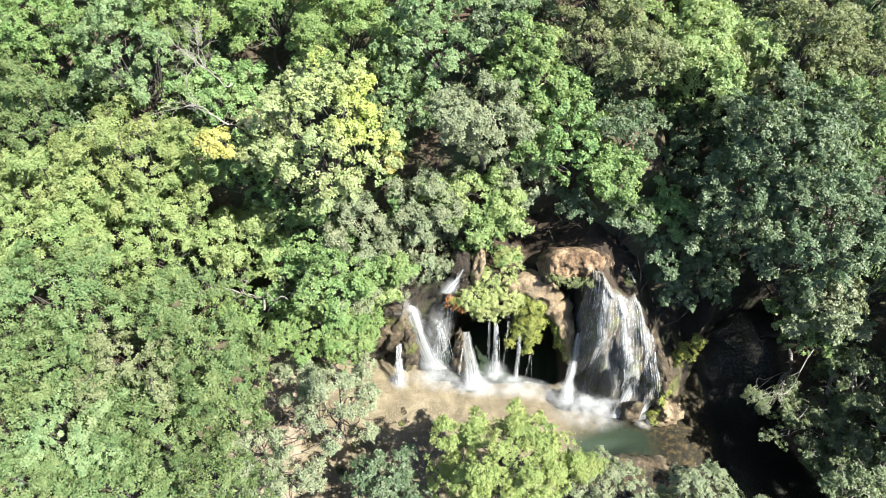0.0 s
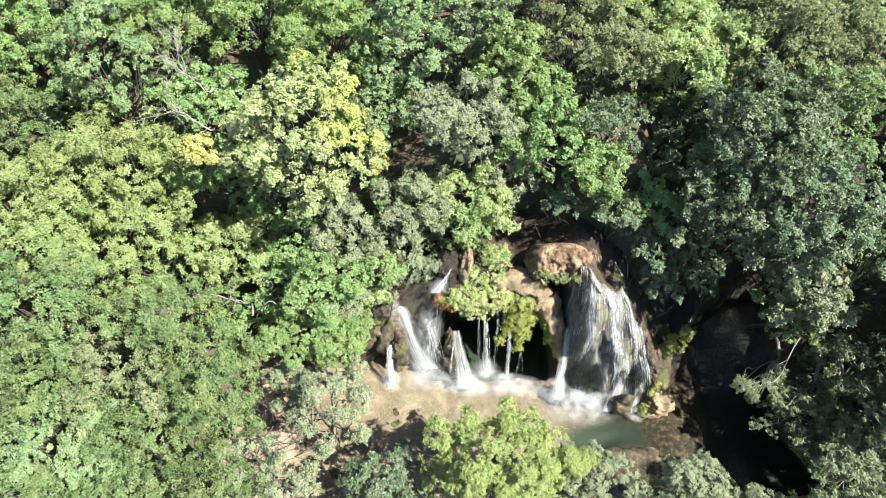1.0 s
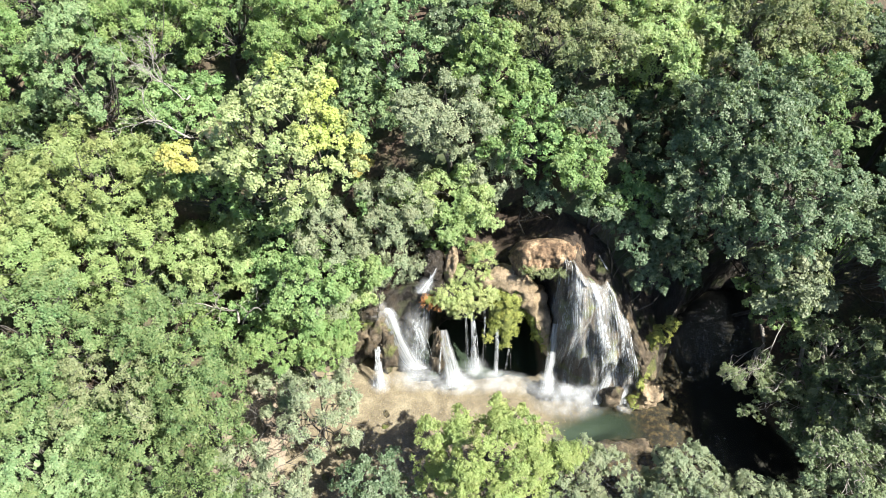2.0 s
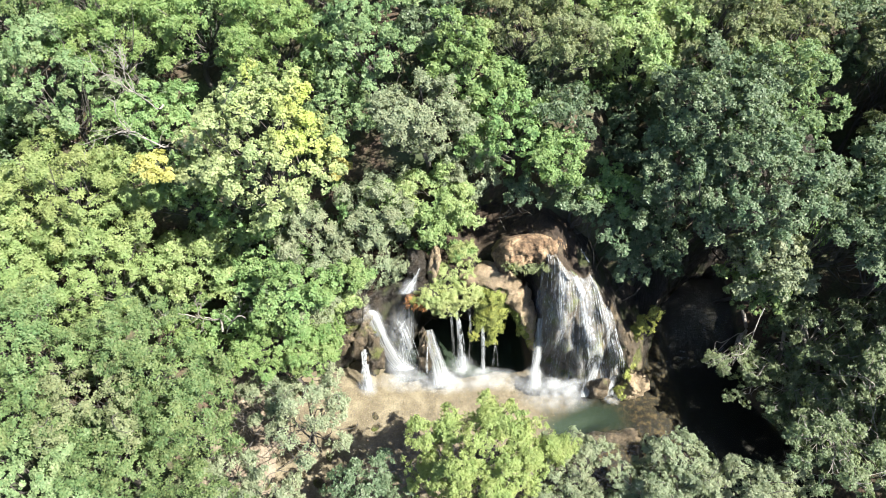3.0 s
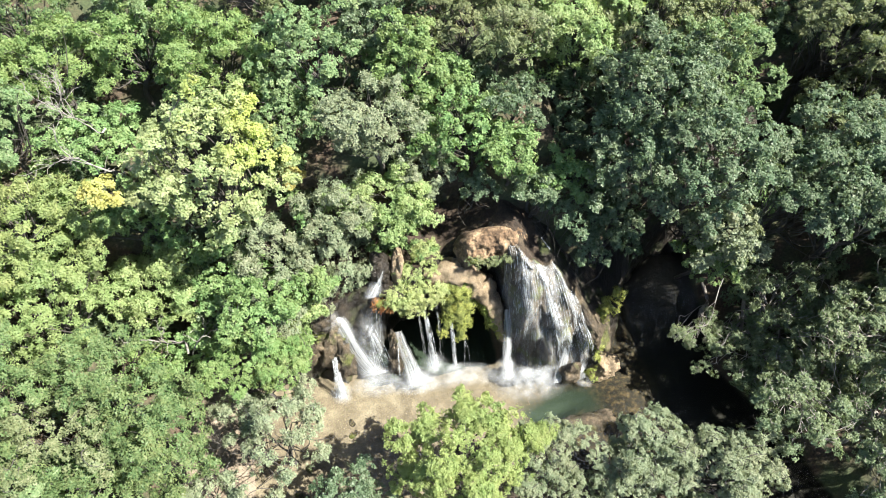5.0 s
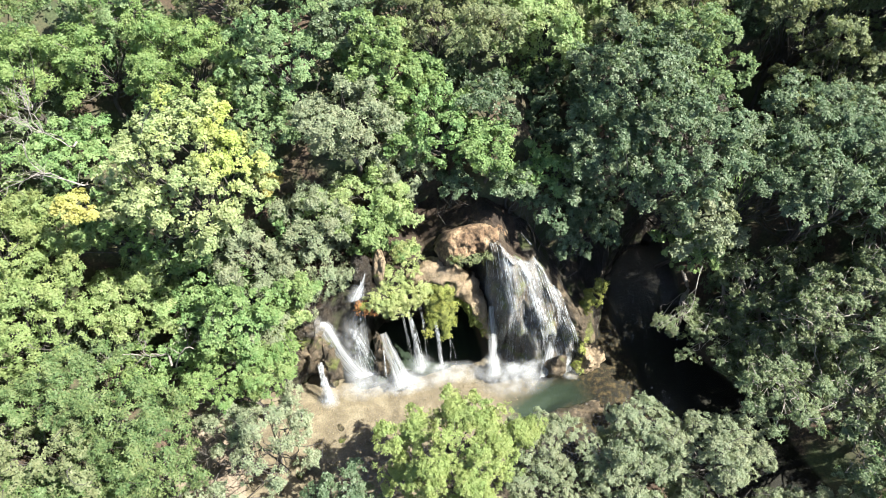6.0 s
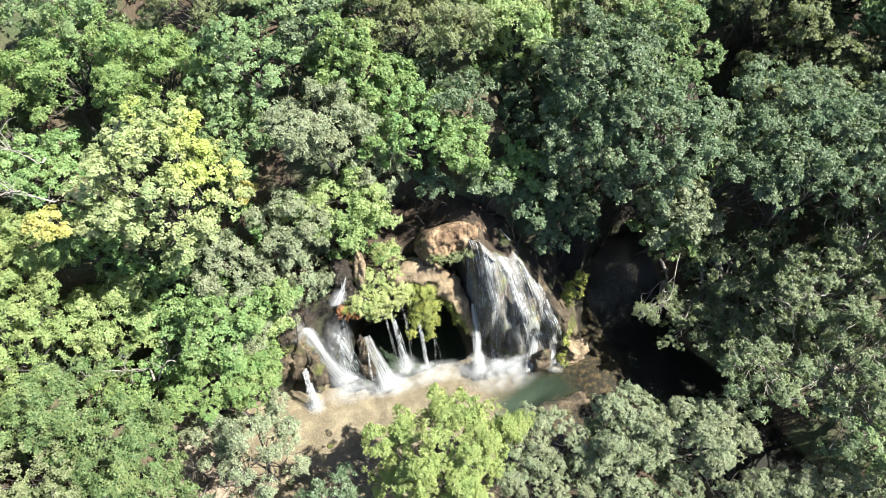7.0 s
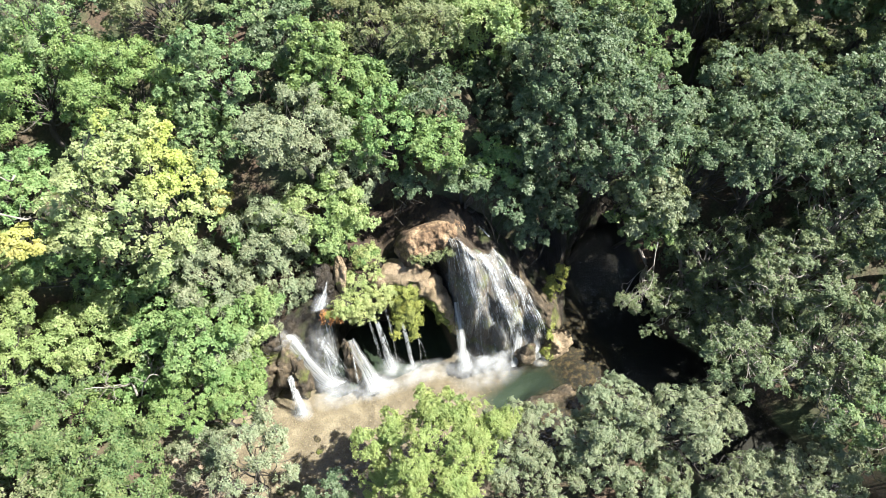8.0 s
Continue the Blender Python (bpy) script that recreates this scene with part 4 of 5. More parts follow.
def rock_mesh(name, r, seed, mat, rough=0.34, nu=56, nv=36, flute=0.0):
    """A lump of tufa: a rounded body worn and knobbed by noise."""
    vs = []
    for i in range(nu):
        a = 2 * math.pi * i / nu
        for j in range(nv):
            b = math.pi * (j / (nv - 1) - 0.5)
            d = Vector((math.cos(a) * math.cos(b), math.sin(a) * math.cos(b), math.sin(b)))
            q = Vector((d.x * r[0], d.y * r[1], d.z * r[2]))
            o = Vector((seed * 3.1, seed, 0))
            k = 1 + rough * noise.fractal(q * 1.1 + o, 0.8, 2.0, 4) + rough * (0.5 - 1.6 * abs(noise.noise(q * 1.7 + o))) + 0.35 * rough * noise.fractal(q * 5.0 + o, 0.8, 2.0, 3)
            k += flute * math.sin(a * 9 + seed) * math.cos(b)
            vs.append(tuple(q * k))
    i = np.arange(nu * nv).reshape(nu, nv)
    i = np.concatenate([i, i[:1]])
    f = np.stack([i[:-1, :-1], i[1:, :-1], i[1:, 1:], i[:-1, 1:]], -1).reshape(-1, 4)
    return mesh_of(name, vs, f, mat)


def boulder(name, label, at, r, seed, mat=None, turn=(0, 0, 0), rough=0.34, flute=0.0, kind=""):
    ob = new(name, rock_mesh(name, r, seed, mat or M_TUFA, rough, flute=flute))
    ob.matrix_world = pose(*at, *turn)
    return tagged(ob, label, "rock", "rocks of the falls", kind)


M_FERN = leaf_material("moss_frond", (0.120, 0.156, 0.036), (0.216, 0.258, 0.060), (0.348, 0.384, 0.108), 0.3, 0.25)
M_RUST = leaf_material("rusty_moss", (0.20, 0.12, 0.035), (0.34, 0.21, 0.07), (0.44, 0.31, 0.12), 0.3, 0.25)
M_BROWN = tufa_material("brown_tufa", False, True, tone=1.0)
M_PALE_ROCK = tufa_material("pale_tufa", True, pale=True, tone=0.8)
boulder("tufa_rock", "brown mossy tufa knob beside the chute", (-1.42, 12.35, 1.0), (0.46, 0.5, 1.15), 1, M_BROWN, turn=(-14, 0, 0), rough=0.4)
boulder("tufa_rock", "brown layered tufa shelf washed by the stream", (-2.0, 13.0, 2.0), (0.85, 0.55, 1.15), 2, M_BROWN, turn=(-12, 10, 6), rough=0.45)
boulder("tufa_rock", "pale wet hump of tufa under the chute", (-2.1, 13.3, 2.6), (0.85, 0.5, 1.15), 13, M_FACE, turn=(-8, 8, 0), rough=0.35)
boulder("tufa_rock", "pale tan crust of tufa beside the chute", (-2.95, 13.15, 2.1), (0.8, 0.6, 1.15), 12, M_FACE, turn=(-10, 0, 4), rough=0.4)
boulder("tufa_rock", "tan cone of tufa splashed white by a fall", (0.9, 12.3, 0.6), (0.36, 0.4, 1.55), 3, M_FACE, turn=(-10, 4, 0), flute=0.1)
boulder("boulder", "wet brown boulder at the foot of the fall", (8.52, 10.15, 0.2), (0.42, 0.42, 0.8), 4, M_FACE, rough=0.45)
boulder("boulder", "pale orange boulder at the edge of the pool", (10.15, 10.1, 0.2), (0.62, 0.5, 0.6), 5, M_PALE_ROCK, rough=0.5)
boulder("boulder", "flat tan stone just above the water", (8.8, 7.75, -0.16), (1.1, 0.4, 0.2), 7, M_FACE, rough=0.6)
boulder("boulder", "flat tan stone just above the water", (7.3, 7.9, -0.2), (0.8, 0.35, 0.22), 8, M_FACE, rough=0.6)


def rib(name, label, points, radii, seed, mat, lump=1.0):
    """A hanging rib of tufa that the water has built."""
    line = bent_through(points, 44)
    vs, fs = tube(line, list(np.interp(np.linspace(0, 1, 44), np.linspace(0, 1, len(radii)), radii)), 28)
    out = []
    for i, v in enumerate(vs):
        away = v - line[i // 28]
        o = Vector((seed, 0, 0))
        k = 0.45 * noise.fractal(v * 1.1 + o, 0.8, 2.0, 4) + 0.3 * (0.4 - 1.4 * abs(noise.noise(v * 2.3 + o))) + 0.22 * noise.fractal(v * 6.0 + o, 0.8, 2.0, 3)
        out.append(tuple(v + away * k * lump))
    ob = new(name, mesh_of(name, out, fs, mat))
    return tagged(ob, label, "rock", "rocks of the falls")


def bent_through(points, n):
    """Points of a smooth line through a few given ones."""
    p = [Vector(q) for q in points]
    p = [p[0] * 2 - p[1]] + p + [p[-1] * 2 - p[-2]]
    out = []
    m = len(p) - 3
    for k in range(n):
        s = k / (n - 1) * m
        i = min(int(s), m - 1)
        t = s - i
        a, b, c, d = p[i:i + 4]
        out.append(0.5 * ((2 * b) + (c - a) * t + (2 * a - 5 * b + 4 * c - d) * t * t + (3 * b - a - 3 * c + d) * t ** 3))
    return out


M_ARCH = tufa_material("arch_tufa", True, pale=True, tone=0.9)
rib("tufa_arch", "pale tan tufa arch over a dark hollow", [(2.5, 14.4, 4.1), (2.92, 14.0, 4.45), (3.63, 13.94, 4.55), (4.3, 13.75, 4.4), (4.88, 13.4, 4.0), (5.28, 12.9, 3.15), (5.52, 12.28, 2.25), (5.72, 11.76, 1.4)], [0.3, 0.42, 0.5, 0.52, 0.48, 0.4, 0.3, 0.1], 3.0, M_ARCH, 1.1)
rib("moss_curtain", "olive moss curtain hanging from the ledge", [(3.9, 14.2, 4.3), (4.15, 13.66, 3.9), (4.03, 13.26, 3.35), (3.95, 12.8, 2.7), (3.86, 12.37, 2.0), (3.78, 12.12, 1.5)], [0.4, 0.62, 0.55, 0.38, 0.28, 0.06], 5.0, M_MOSS)
rib("moss_curtain", "olive moss curtain hanging from the ledge", [(3.4, 14.1, 4.2), (3.55, 13.48, 3.65), (3.42, 12.86, 2.8), (3.15, 12.4, 2.0)], [0.4, 0.45, 0.3, 0.08], 7.0, M_MOSS)
rib("moss_curtain", "short olive moss curtain under the arch", [(4.8, 13.6, 3.7), (5.1, 12.97, 3.0), (5.32, 12.46, 2.3), (5.6, 11.95, 1.6)], [0.3, 0.36, 0.3, 0.07], 9.0, M_MOSS)
rib("tufa_rock", "wet root of the ledge behind the thin falls, coloured dark for shade", [(0.9, 14.2, 4.0), (1.6, 14.0, 3.4), (2.6, 14.1, 3.3), (3.4, 14.2, 3.5)], [0.4, 0.6, 0.6, 0.5], 11.0, M_WET_SHADED)


def moss_bush(label, kind, mat, blobs, seed):
    """A low bush of moss and leaves on the wet ledge."""
    top = new("moss_bush")
    top.location = blobs[0][0]
    tagged(top, label, "bush", "bushes of the falls")
    o = Vector(blobs[0][0])
    rng = np.random.default_rng(seed)
    v, f = leaves(rng, [(tuple(Vector(c) - o), r) for c, r in blobs], kind, hollow=False)
    part("foliage", mesh_of("foliage", v, f, mat, False), top)
    part("cushion", rock_mesh("cushion", [0.62 * k for k in blobs[0][1]], seed, M_MOSS), top)


moss_bush("yellow-green leafy bush overhanging the middle falls", "bushy", M_FRINGE, [((1.7, 13.4, 4.1), (0.95, 0.7, 0.6)), ((2.6, 13.4, 4.1), (0.9, 0.7, 0.6)), ((1.1, 13.4, 4.2), (0.6, 0.55, 0.5)), ((2.0, 13.1, 3.6), (0.8, 0.5, 0.45)), ((2.9, 13.6, 4.3), (0.6, 0.6, 0.5)), ((2.3, 14.1, 4.8), (0.85, 0.5, 0.45)), ((2.75, 14.6, 5.4), (0.6, 0.5, 0.5))], 41)
moss_bush("olive moss and ferns on the curtain beside the arch", "moss", M_FERN, [((4.1, 13.5, 4.0), (0.75, 0.6, 0.55)), ((3.6, 13.5, 4.0), (0.65, 0.6, 0.5)), ((4.0, 13.05, 3.2), (0.58, 0.5, 0.55)), ((3.45, 12.8, 2.8), (0.4, 0.36, 0.45)), ((3.9, 12.5, 2.3), (0.4, 0.34, 0.5)), ((3.8, 12.15, 1.65), (0.22, 0.2, 0.35)), ((3.1, 12.4, 2.1), (0.28, 0.22, 0.25))], 42)
moss_bush("yellow-green moss hanging along the arch", "moss", M_FERN, [((5.1, 12.85, 3.0), (0.36, 0.36, 0.42)), ((5.35, 12.35, 2.35), (0.38, 0.34, 0.48)), ((5.6, 11.95, 1.75), (0.27, 0.24, 0.4))], 43)
moss_bush("rusty orange moss at the end of the ledge", "moss", M_RUST, [((0.5, 13.3, 4.1), (0.3, 0.3, 0.26)), ((0.75, 13.15, 3.85), (0.25, 0.25, 0.25))], 49)
moss_bush("bright green moss on the stream's dark wall", "moss", M_FERN, [((10.01, 11.56, 2.70), (0.34, 0.34, 0.4)), ((10.28, 11.72, 3.20), (0.4, 0.36, 0.4)), ((10.64, 11.97, 3.60), (0.34, 0.3, 0.35))], 44)
moss_bush("olive moss strip running down to the pool", "moss", M_FERN, [((9.72, 11.27, 2.10), (0.34, 0.32, 0.4)), ((9.67, 10.73, 1.50), (0.3, 0.32, 0.45)), ((9.58, 10.23, 0.90), (0.28, 0.3, 0.4)), ((9.47, 9.79, 0.40), (0.24, 0.25, 0.3))], 45)


def earth_ledge():
    """A tan shelf of crusted earth: its top slopes towards the stream and its rim breaks off over a dark recess."""
    nu, nv = 100, 56
    vs = []
    for i in range(nu):
        u = 2 * i / (nu - 1) - 1
        for j in range(nv):
            t = j / (nv - 1)
            x = 5.5 + 1.5 * u * (1 + 0.16 * noise.noise(Vector((0.7, t * 3.0, 5.0 + u)))) + 0.12 * noise.noise(Vector((t * 6, u, 9.0)))
            rim = 13.55 + 0.3 * u * u + 0.2 * noise.noise(Vector((x * 1.6, 0.3, 2.0))) + 0.1 * noise.noise(Vector((x * 5.0, 1.3, 2.0)))
            lip = 6.1 + 0.12 * u - 1.0 * abs(u) ** 5
            if t < 0.6:
                k = t / 0.6
                p = Vector((x, 15.2 + (rim - 15.2) * k, lip + 0.45 * math.sin(math.pi * k) ** 0.8 - 0.7 * (1 - k) ** 4))
            else:
                k = (t - 0.6) / 0.4
                p = Vector((x, rim - 0.1 * math.sin(3.14 * k) + 0.6 * k * k, lip - 0.7 * k))
            n = 0.2 * noise.fractal(p * 1.3, 0.8, 2.0, 4) + 0.04 * noise.fractal(p * 7.0, 0.8, 2.0, 3)
            vs.append((p.x, p.y - n, p.z + n * 1.1))
    tagged(new("rock_ledge", mesh_of("rock_ledge", vs, grid_faces(nu, nv), M_DIRT)), "tan and orange earth ledge jutting over a dark recess", "rock", "rocks of the falls")


earth_ledge()
moss_bush("dry grass and moss along the rim of the earth ledge", "moss", M_OLIVE, [((4.5, 13.5, 5.9), (0.24, 0.1, 0.22)), ((4.95, 13.35, 5.9), (0.26, 0.1, 0.2)), ((5.4, 13.28, 5.95), (0.2, 0.09, 0.16)), ((5.9, 13.28, 6.1), (0.22, 0.09, 0.12))], 48)

# ---- falling water ----
def surface_line(x0, x1, v0, v1, lift, rng, n=16):
    """A thread of water that runs down the cliff's face and springs off its steps."""
    pts = []
    for k in range(n):
        t = k / (n - 1)
        x = x0 + (x1 - x0) * t ** 1.2 + rng.normal(0, 0.012)
        p = cliff_point(x, v0 + (v1 - v0) * t)
        p.y -= lift
        p.z += lift * 0.6
        pts.append(p)
    for k in range(1, n):
        pts[k].y = min(pts[k].y, pts[k - 1].y + 0.02)
    return pts


def drop_line(a, b, n=12):
    """Free fall from a to b."""
    a, b = Vector(a), Vector(b)
    return [Vector((a.x + (b.x - a.x) * t, a.y + (b.y - a.y) * t, a.z + (b.z - a.z) * t * t)) for t in np.linspace(0, 1, n)]


def strands_mesh(name, lines, rng, mat):
    vs, fs = [], []
    for pts, w in lines:
        n = len(pts)
        r = [w * (0.55 + 0.45 * math.sin(math.pi * min(1, 0.15 + k / (n - 1)))) * rng.uniform(0.7, 1.3) for k in range(n)]
        v, f = tube(pts, r, 5)
        fs += [tuple(i + len(vs) for i in q) for q in f]
        vs += v
    return mesh_of(name, [tuple(v) for v in vs], fs, mat)


def mist(parent, x, y, z, rx, ry, rz, layers=2):
    """Fine spray hanging over the foot of a fall, in thin layers."""
    for k in range(layers):
        t = k / (layers - 1)
        ob = part("mist", mesh_of("mist", *disc(24, 6), M_MIST), parent, "thin white spray")
        ob.matrix_basis = Matrix.Translation((x, y + 0.25 * rz * t, z + rz * t)) @ Matrix.Diagonal((rx * (1 - 0.5 * t), ry * (1 - 0.4 * t), 1, 1))


def disc(n, rings):
    """A round raft, its rim flush and its middle slightly raised."""
    vs = [(0, 0, 0.02)]
    for k in range(1, rings + 1):
        for i in range(n):
            a = 2 * math.pi * i / n
            vs.append((math.cos(a) * k / rings, math.sin(a) * k / rings, 0.02 * (1 - k / rings) + 0.008 * math.sin(5 * a + k)))
    fs = []
    for k in range(rings - 1):
        for i in range(n):
            j = (i + 1) % n
            fs.append((1 + k * n + i, 1 + (k + 1) * n + i, 1 + (k + 1) * n + j, 1 + k * n + j))
    for i in range(0, n, 2):
        fs.append((0, 1 + i, 1 + (i + 1) % n, 1 + (i + 2) % n))
    return vs, fs


def foam_patch(parent, x, y, rx, ry, turn=0.0):
    """A raft of bubbles on the pool."""
    ob = part("foam", mesh_of("foam", *disc(40, 10), M_FOAM), parent)
    ob.matrix_basis = Matrix.Translation((x, y, 0.04)) @ Matrix.Rotation(radians(turn), 4, "Z") @ Matrix.Diagonal((rx, ry, 1, 1))


def veil_mesh(x0, x1, v0, v1, lift, shift, mat):
    nu, nv = 48, 40
    vs, uv = [], []
    for i in range(nu):
        for j in range(nv):
            t = j / (nv - 1)
            xa, xb = x0[0] + (x1[0] - x0[0]) * t, x0[1] + (x1[1] - x0[1]) * t
            p = cliff_point(xa + (xb - xa) * i / (nu - 1), v0 + (v1 - v0) * t)
            vs.append((p.x, p.y - lift, p.z + lift * 0.6))
            uv.append((i / (nu - 1) * (x0[1] - x0[0]) / 2.5 + shift, t + shift * 3))
    me = mesh_of("veil", vs, grid_faces(nu, nv), mat)
    layer = me.uv_layers.new(name="flow")
    idx = np.empty(len(me.loops), np.int32)
    me.loops.foreach_get("vertex_index", idx)
    layer.data.foreach_set("uv", np.array(uv, np.float32)[idx].ravel())
    return me


def waterfall(label, lines, foams, mists, seed, veils=()):
    rng = np.random.default_rng(seed)
    top = tagged(new("waterfall"), label, "waterfall", "falls round the pool")
    tagged(part("water_thread", strands_mesh("water_thread", lines, rng, M_STRAND), top), kind="stuff")
    for n, (x0, x1, v0, v1, lift, mat) in enumerate(veils):
        part("veil", veil_mesh(x0, x1, v0, v1, lift, 1.7 * n + seed * 0.37, mat), top)
    for foam in foams:
        foam_patch(top, *foam)
    for m in mists:
        mist(top, *m)
    return top


def fan(rng, n, xa, xb, va, vb, w, lift=0.07):
    """n threads from the lip stretch xa to the foot stretch xb."""
    out = []
    for k in range(n):
        t = (k + rng.uniform(-0.4, 0.4)) / n
        x0, x1 = xa[0] + (xa[1] - xa[0]) * t, xb[0] + (xb[1] - xb[0]) * t
        out.append((surface_line(x0, x1 + rng.normal(0, 0.08), va + rng.uniform(-0.04, 0.03), vb + rng.uniform(0, 0.25) * (rng.random() < 0.4), lift, rng), w * rng.uniform(0.35, 1.25)))
    return out


def ribbon_mesh(points, widths, shift, mat):
    """A sheet of water along a falling line, rounded across and ragged at its edges."""
    nu, nv = 14, 36
    line = bent_through(points, nv)
    edge = []
    w = np.interp(np.linspace(0, 1, nv), np.linspace(0, 1, len(widths)), widths)
    vs, uv = [], []
    for i in range(nu):
        s = 2 * i / (nu - 1) - 1
        for j in range(nv):
            p = line[j]
            k = w[j] * 0.5 * s * (1 + 0.25 * noise.noise(Vector((s * 2, p.z * 2.2, shift))))
            vs.append((p.x + k, p.y + 0.12 * w[j] * s * s, p.z - 0.05 * w[j] * s * s))
            uv.append((s * 0.5 * w[j] / 1.1 + shift, j / nv * 0.6 + shift * 3))
            edge.append((s * 0.98, j / (nv - 1)))
    me = mesh_of("ribbon", vs, grid_faces(nu, nv), mat)
    layer = me.uv_layers.new(name="flow")
    idx = np.empty(len(me.loops), np.int32)
    me.loops.foreach_get("vertex_index", idx)
    layer.data.foreach_set("uv", np.array(uv, np.float32)[idx].ravel())
    rim = me.uv_layers.new(name="edge")
    rim.data.foreach_set("uv", np.array(edge, np.float32)[idx].ravel())
    return me


def add_ribbons(top, ribbons, seed):
    for k, (points, widths, mat) in enumerate(ribbons):
        part("ribbon", ribbon_mesh(points, widths, seed * 0.61 + k * 1.3, mat), top)


def milk(top, x, y, rx, ry, turn=0.0):
    """Water clouded white by the bubbles that the fall drives under."""
    ob = part("milky_water", mesh_of("milky_water", *disc(40, 10), M_MILK), top, "cloudy white water")
    ob.matrix_basis = Matrix.Translation((x, y, 0.03)) @ Matrix.Rotation(radians(turn), 4, "Z") @ Matrix.Diagonal((rx, ry, 1, 1))


def loose(rng, a, b, n, spread, w):
    """n loose threads in free fall from a to b."""
    return [(drop_line((a[0] + rng.normal(0, spread * 0.5), a[1], a[2] + rng.normal(0, 0.08)), (b[0] + rng.normal(0, spread), b[1] + rng.normal(0, 0.06), 0)), w * rng.uniform(0.5, 1.4)) for _ in range(n)]


r0 = np.random.default_rng(77)
broad = waterfall("broad white waterfall fanning over a rounded tufa buttress",
                  fan(r0, 44, (5.85, 8.2), (5.8, 9.6), 1.03, 0.05, 0.008) + fan(r0, 16, (6.75, 7.2), (8.2, 8.9), 1.0, 0.06, 0.011, 0.1) + fan(r0, 14, (8.2, 8.7), (9.1, 9.9), 0.95, 0.06, 0.010, 0.08) + fan(r0, 14, (6.1, 6.5), (6.0, 6.9), 0.7, 0.03, 0.009, 0.12) + fan(r0, 10, (7.4, 7.8), (7.9, 8.4), 0.6, 0.03, 0.009, 0.09),
                  [(5.75, 10.55, 0.7, 0.6), (6.7, 10.5, 1.0, 0.5), (9.1, 9.6, 0.7, 0.4)],
                  [(5.7, 10.7, 0.2, 0.9, 0.7, 0.7), (7.6, 10.2, 0.2, 1.2, 0.5, 0.4)], 51,
                  [((5.82, 8.4), (5.75, 9.9), 1.04, 0.04, 0.05, M_VEIL), ((6.0, 8.3), (5.9, 9.7), 0.97, 0.04, 0.10, M_THIN)])
add_ribbons(broad, [([(5.85, 12.3, 3.4), (5.8, 11.65, 2.25), (5.74, 11.05, 1.1), (5.72, 10.45, 0.03)], [0.3, 0.45, 0.45, 0.75], M_CHUTE),
                    ([(9.2, 11.4, 2.1), (9.12, 10.75, 1.1), (8.98, 10.2, 0.5), (8.93, 9.75, 0.04)], [0.3, 0.6, 0.7, 0.6], M_CHUTE),
                    ([(8.6, 11.5, 2.4), (8.35, 10.7, 1.2), (8.05, 10.1, 0.4), (7.9, 9.8, 0.04)], [0.3, 0.45, 0.5, 0.5], M_CHUTE),
                    ([(8.5, 12.5, 4.1), (8.75, 12.2, 3.5), (9.15, 11.9, 2.9), (9.5, 11.45, 2.1)], [0.4, 0.6, 0.7, 0.5], M_CHUTE),
                    ([(7.49, 14.1, 5.9), (7.95, 13.75, 5.2), (8.2, 13.4, 4.7), (8.35, 12.9, 4.2)], [0.04, 0.12, 0.2, 0.35], M_CHUTE),
                    ([(5.72, 10.75, 0.9), (5.75, 10.55, 0.5), (5.78, 10.35, 0.06)], [0.8, 1.2, 1.5], M_SPRAY),
                    ([(6.7, 10.7, 0.6), (6.75, 10.45, 0.35), (6.8, 10.2, 0.06)], [1.6, 2.0, 2.2], M_SPRAY),
                    ([(6.8, 13.1, 6.1), (7.25, 12.7, 5.55), (7.6, 12.2, 4.6), (7.7, 11.8, 3.7)], [0.1, 0.3, 0.4, 0.4], M_SPRAY)], 51)
milk(broad, 6.6, 10.1, 1.9, 1.0, -8)
milk(broad, 6.6, 10.35, 1.2, 0.6, -5)
chute = waterfall("white chute sliding past the mossy buttress",
                  loose(r0, (-1.76, 12.2, 1.75), (-1.83, 11.1, 0), 22, 0.12, 0.014) + loose(r0, (-0.2, 12.9, 3.0), (0.1, 12.1, 0), 26, 0.3, 0.010),
                  [(-0.2, 11.6, 1.2, 0.6), (-1.83, 11.05, 0.6, 0.5)],
                  [(0.0, 12.2, 0.3, 1.1, 0.7, 1.9), (-1.6, 13.2, 3.5, 0.7, 0.5, 0.3), (-1.7, 11.1, 0.1, 0.4, 0.4, 0.6)], 52)
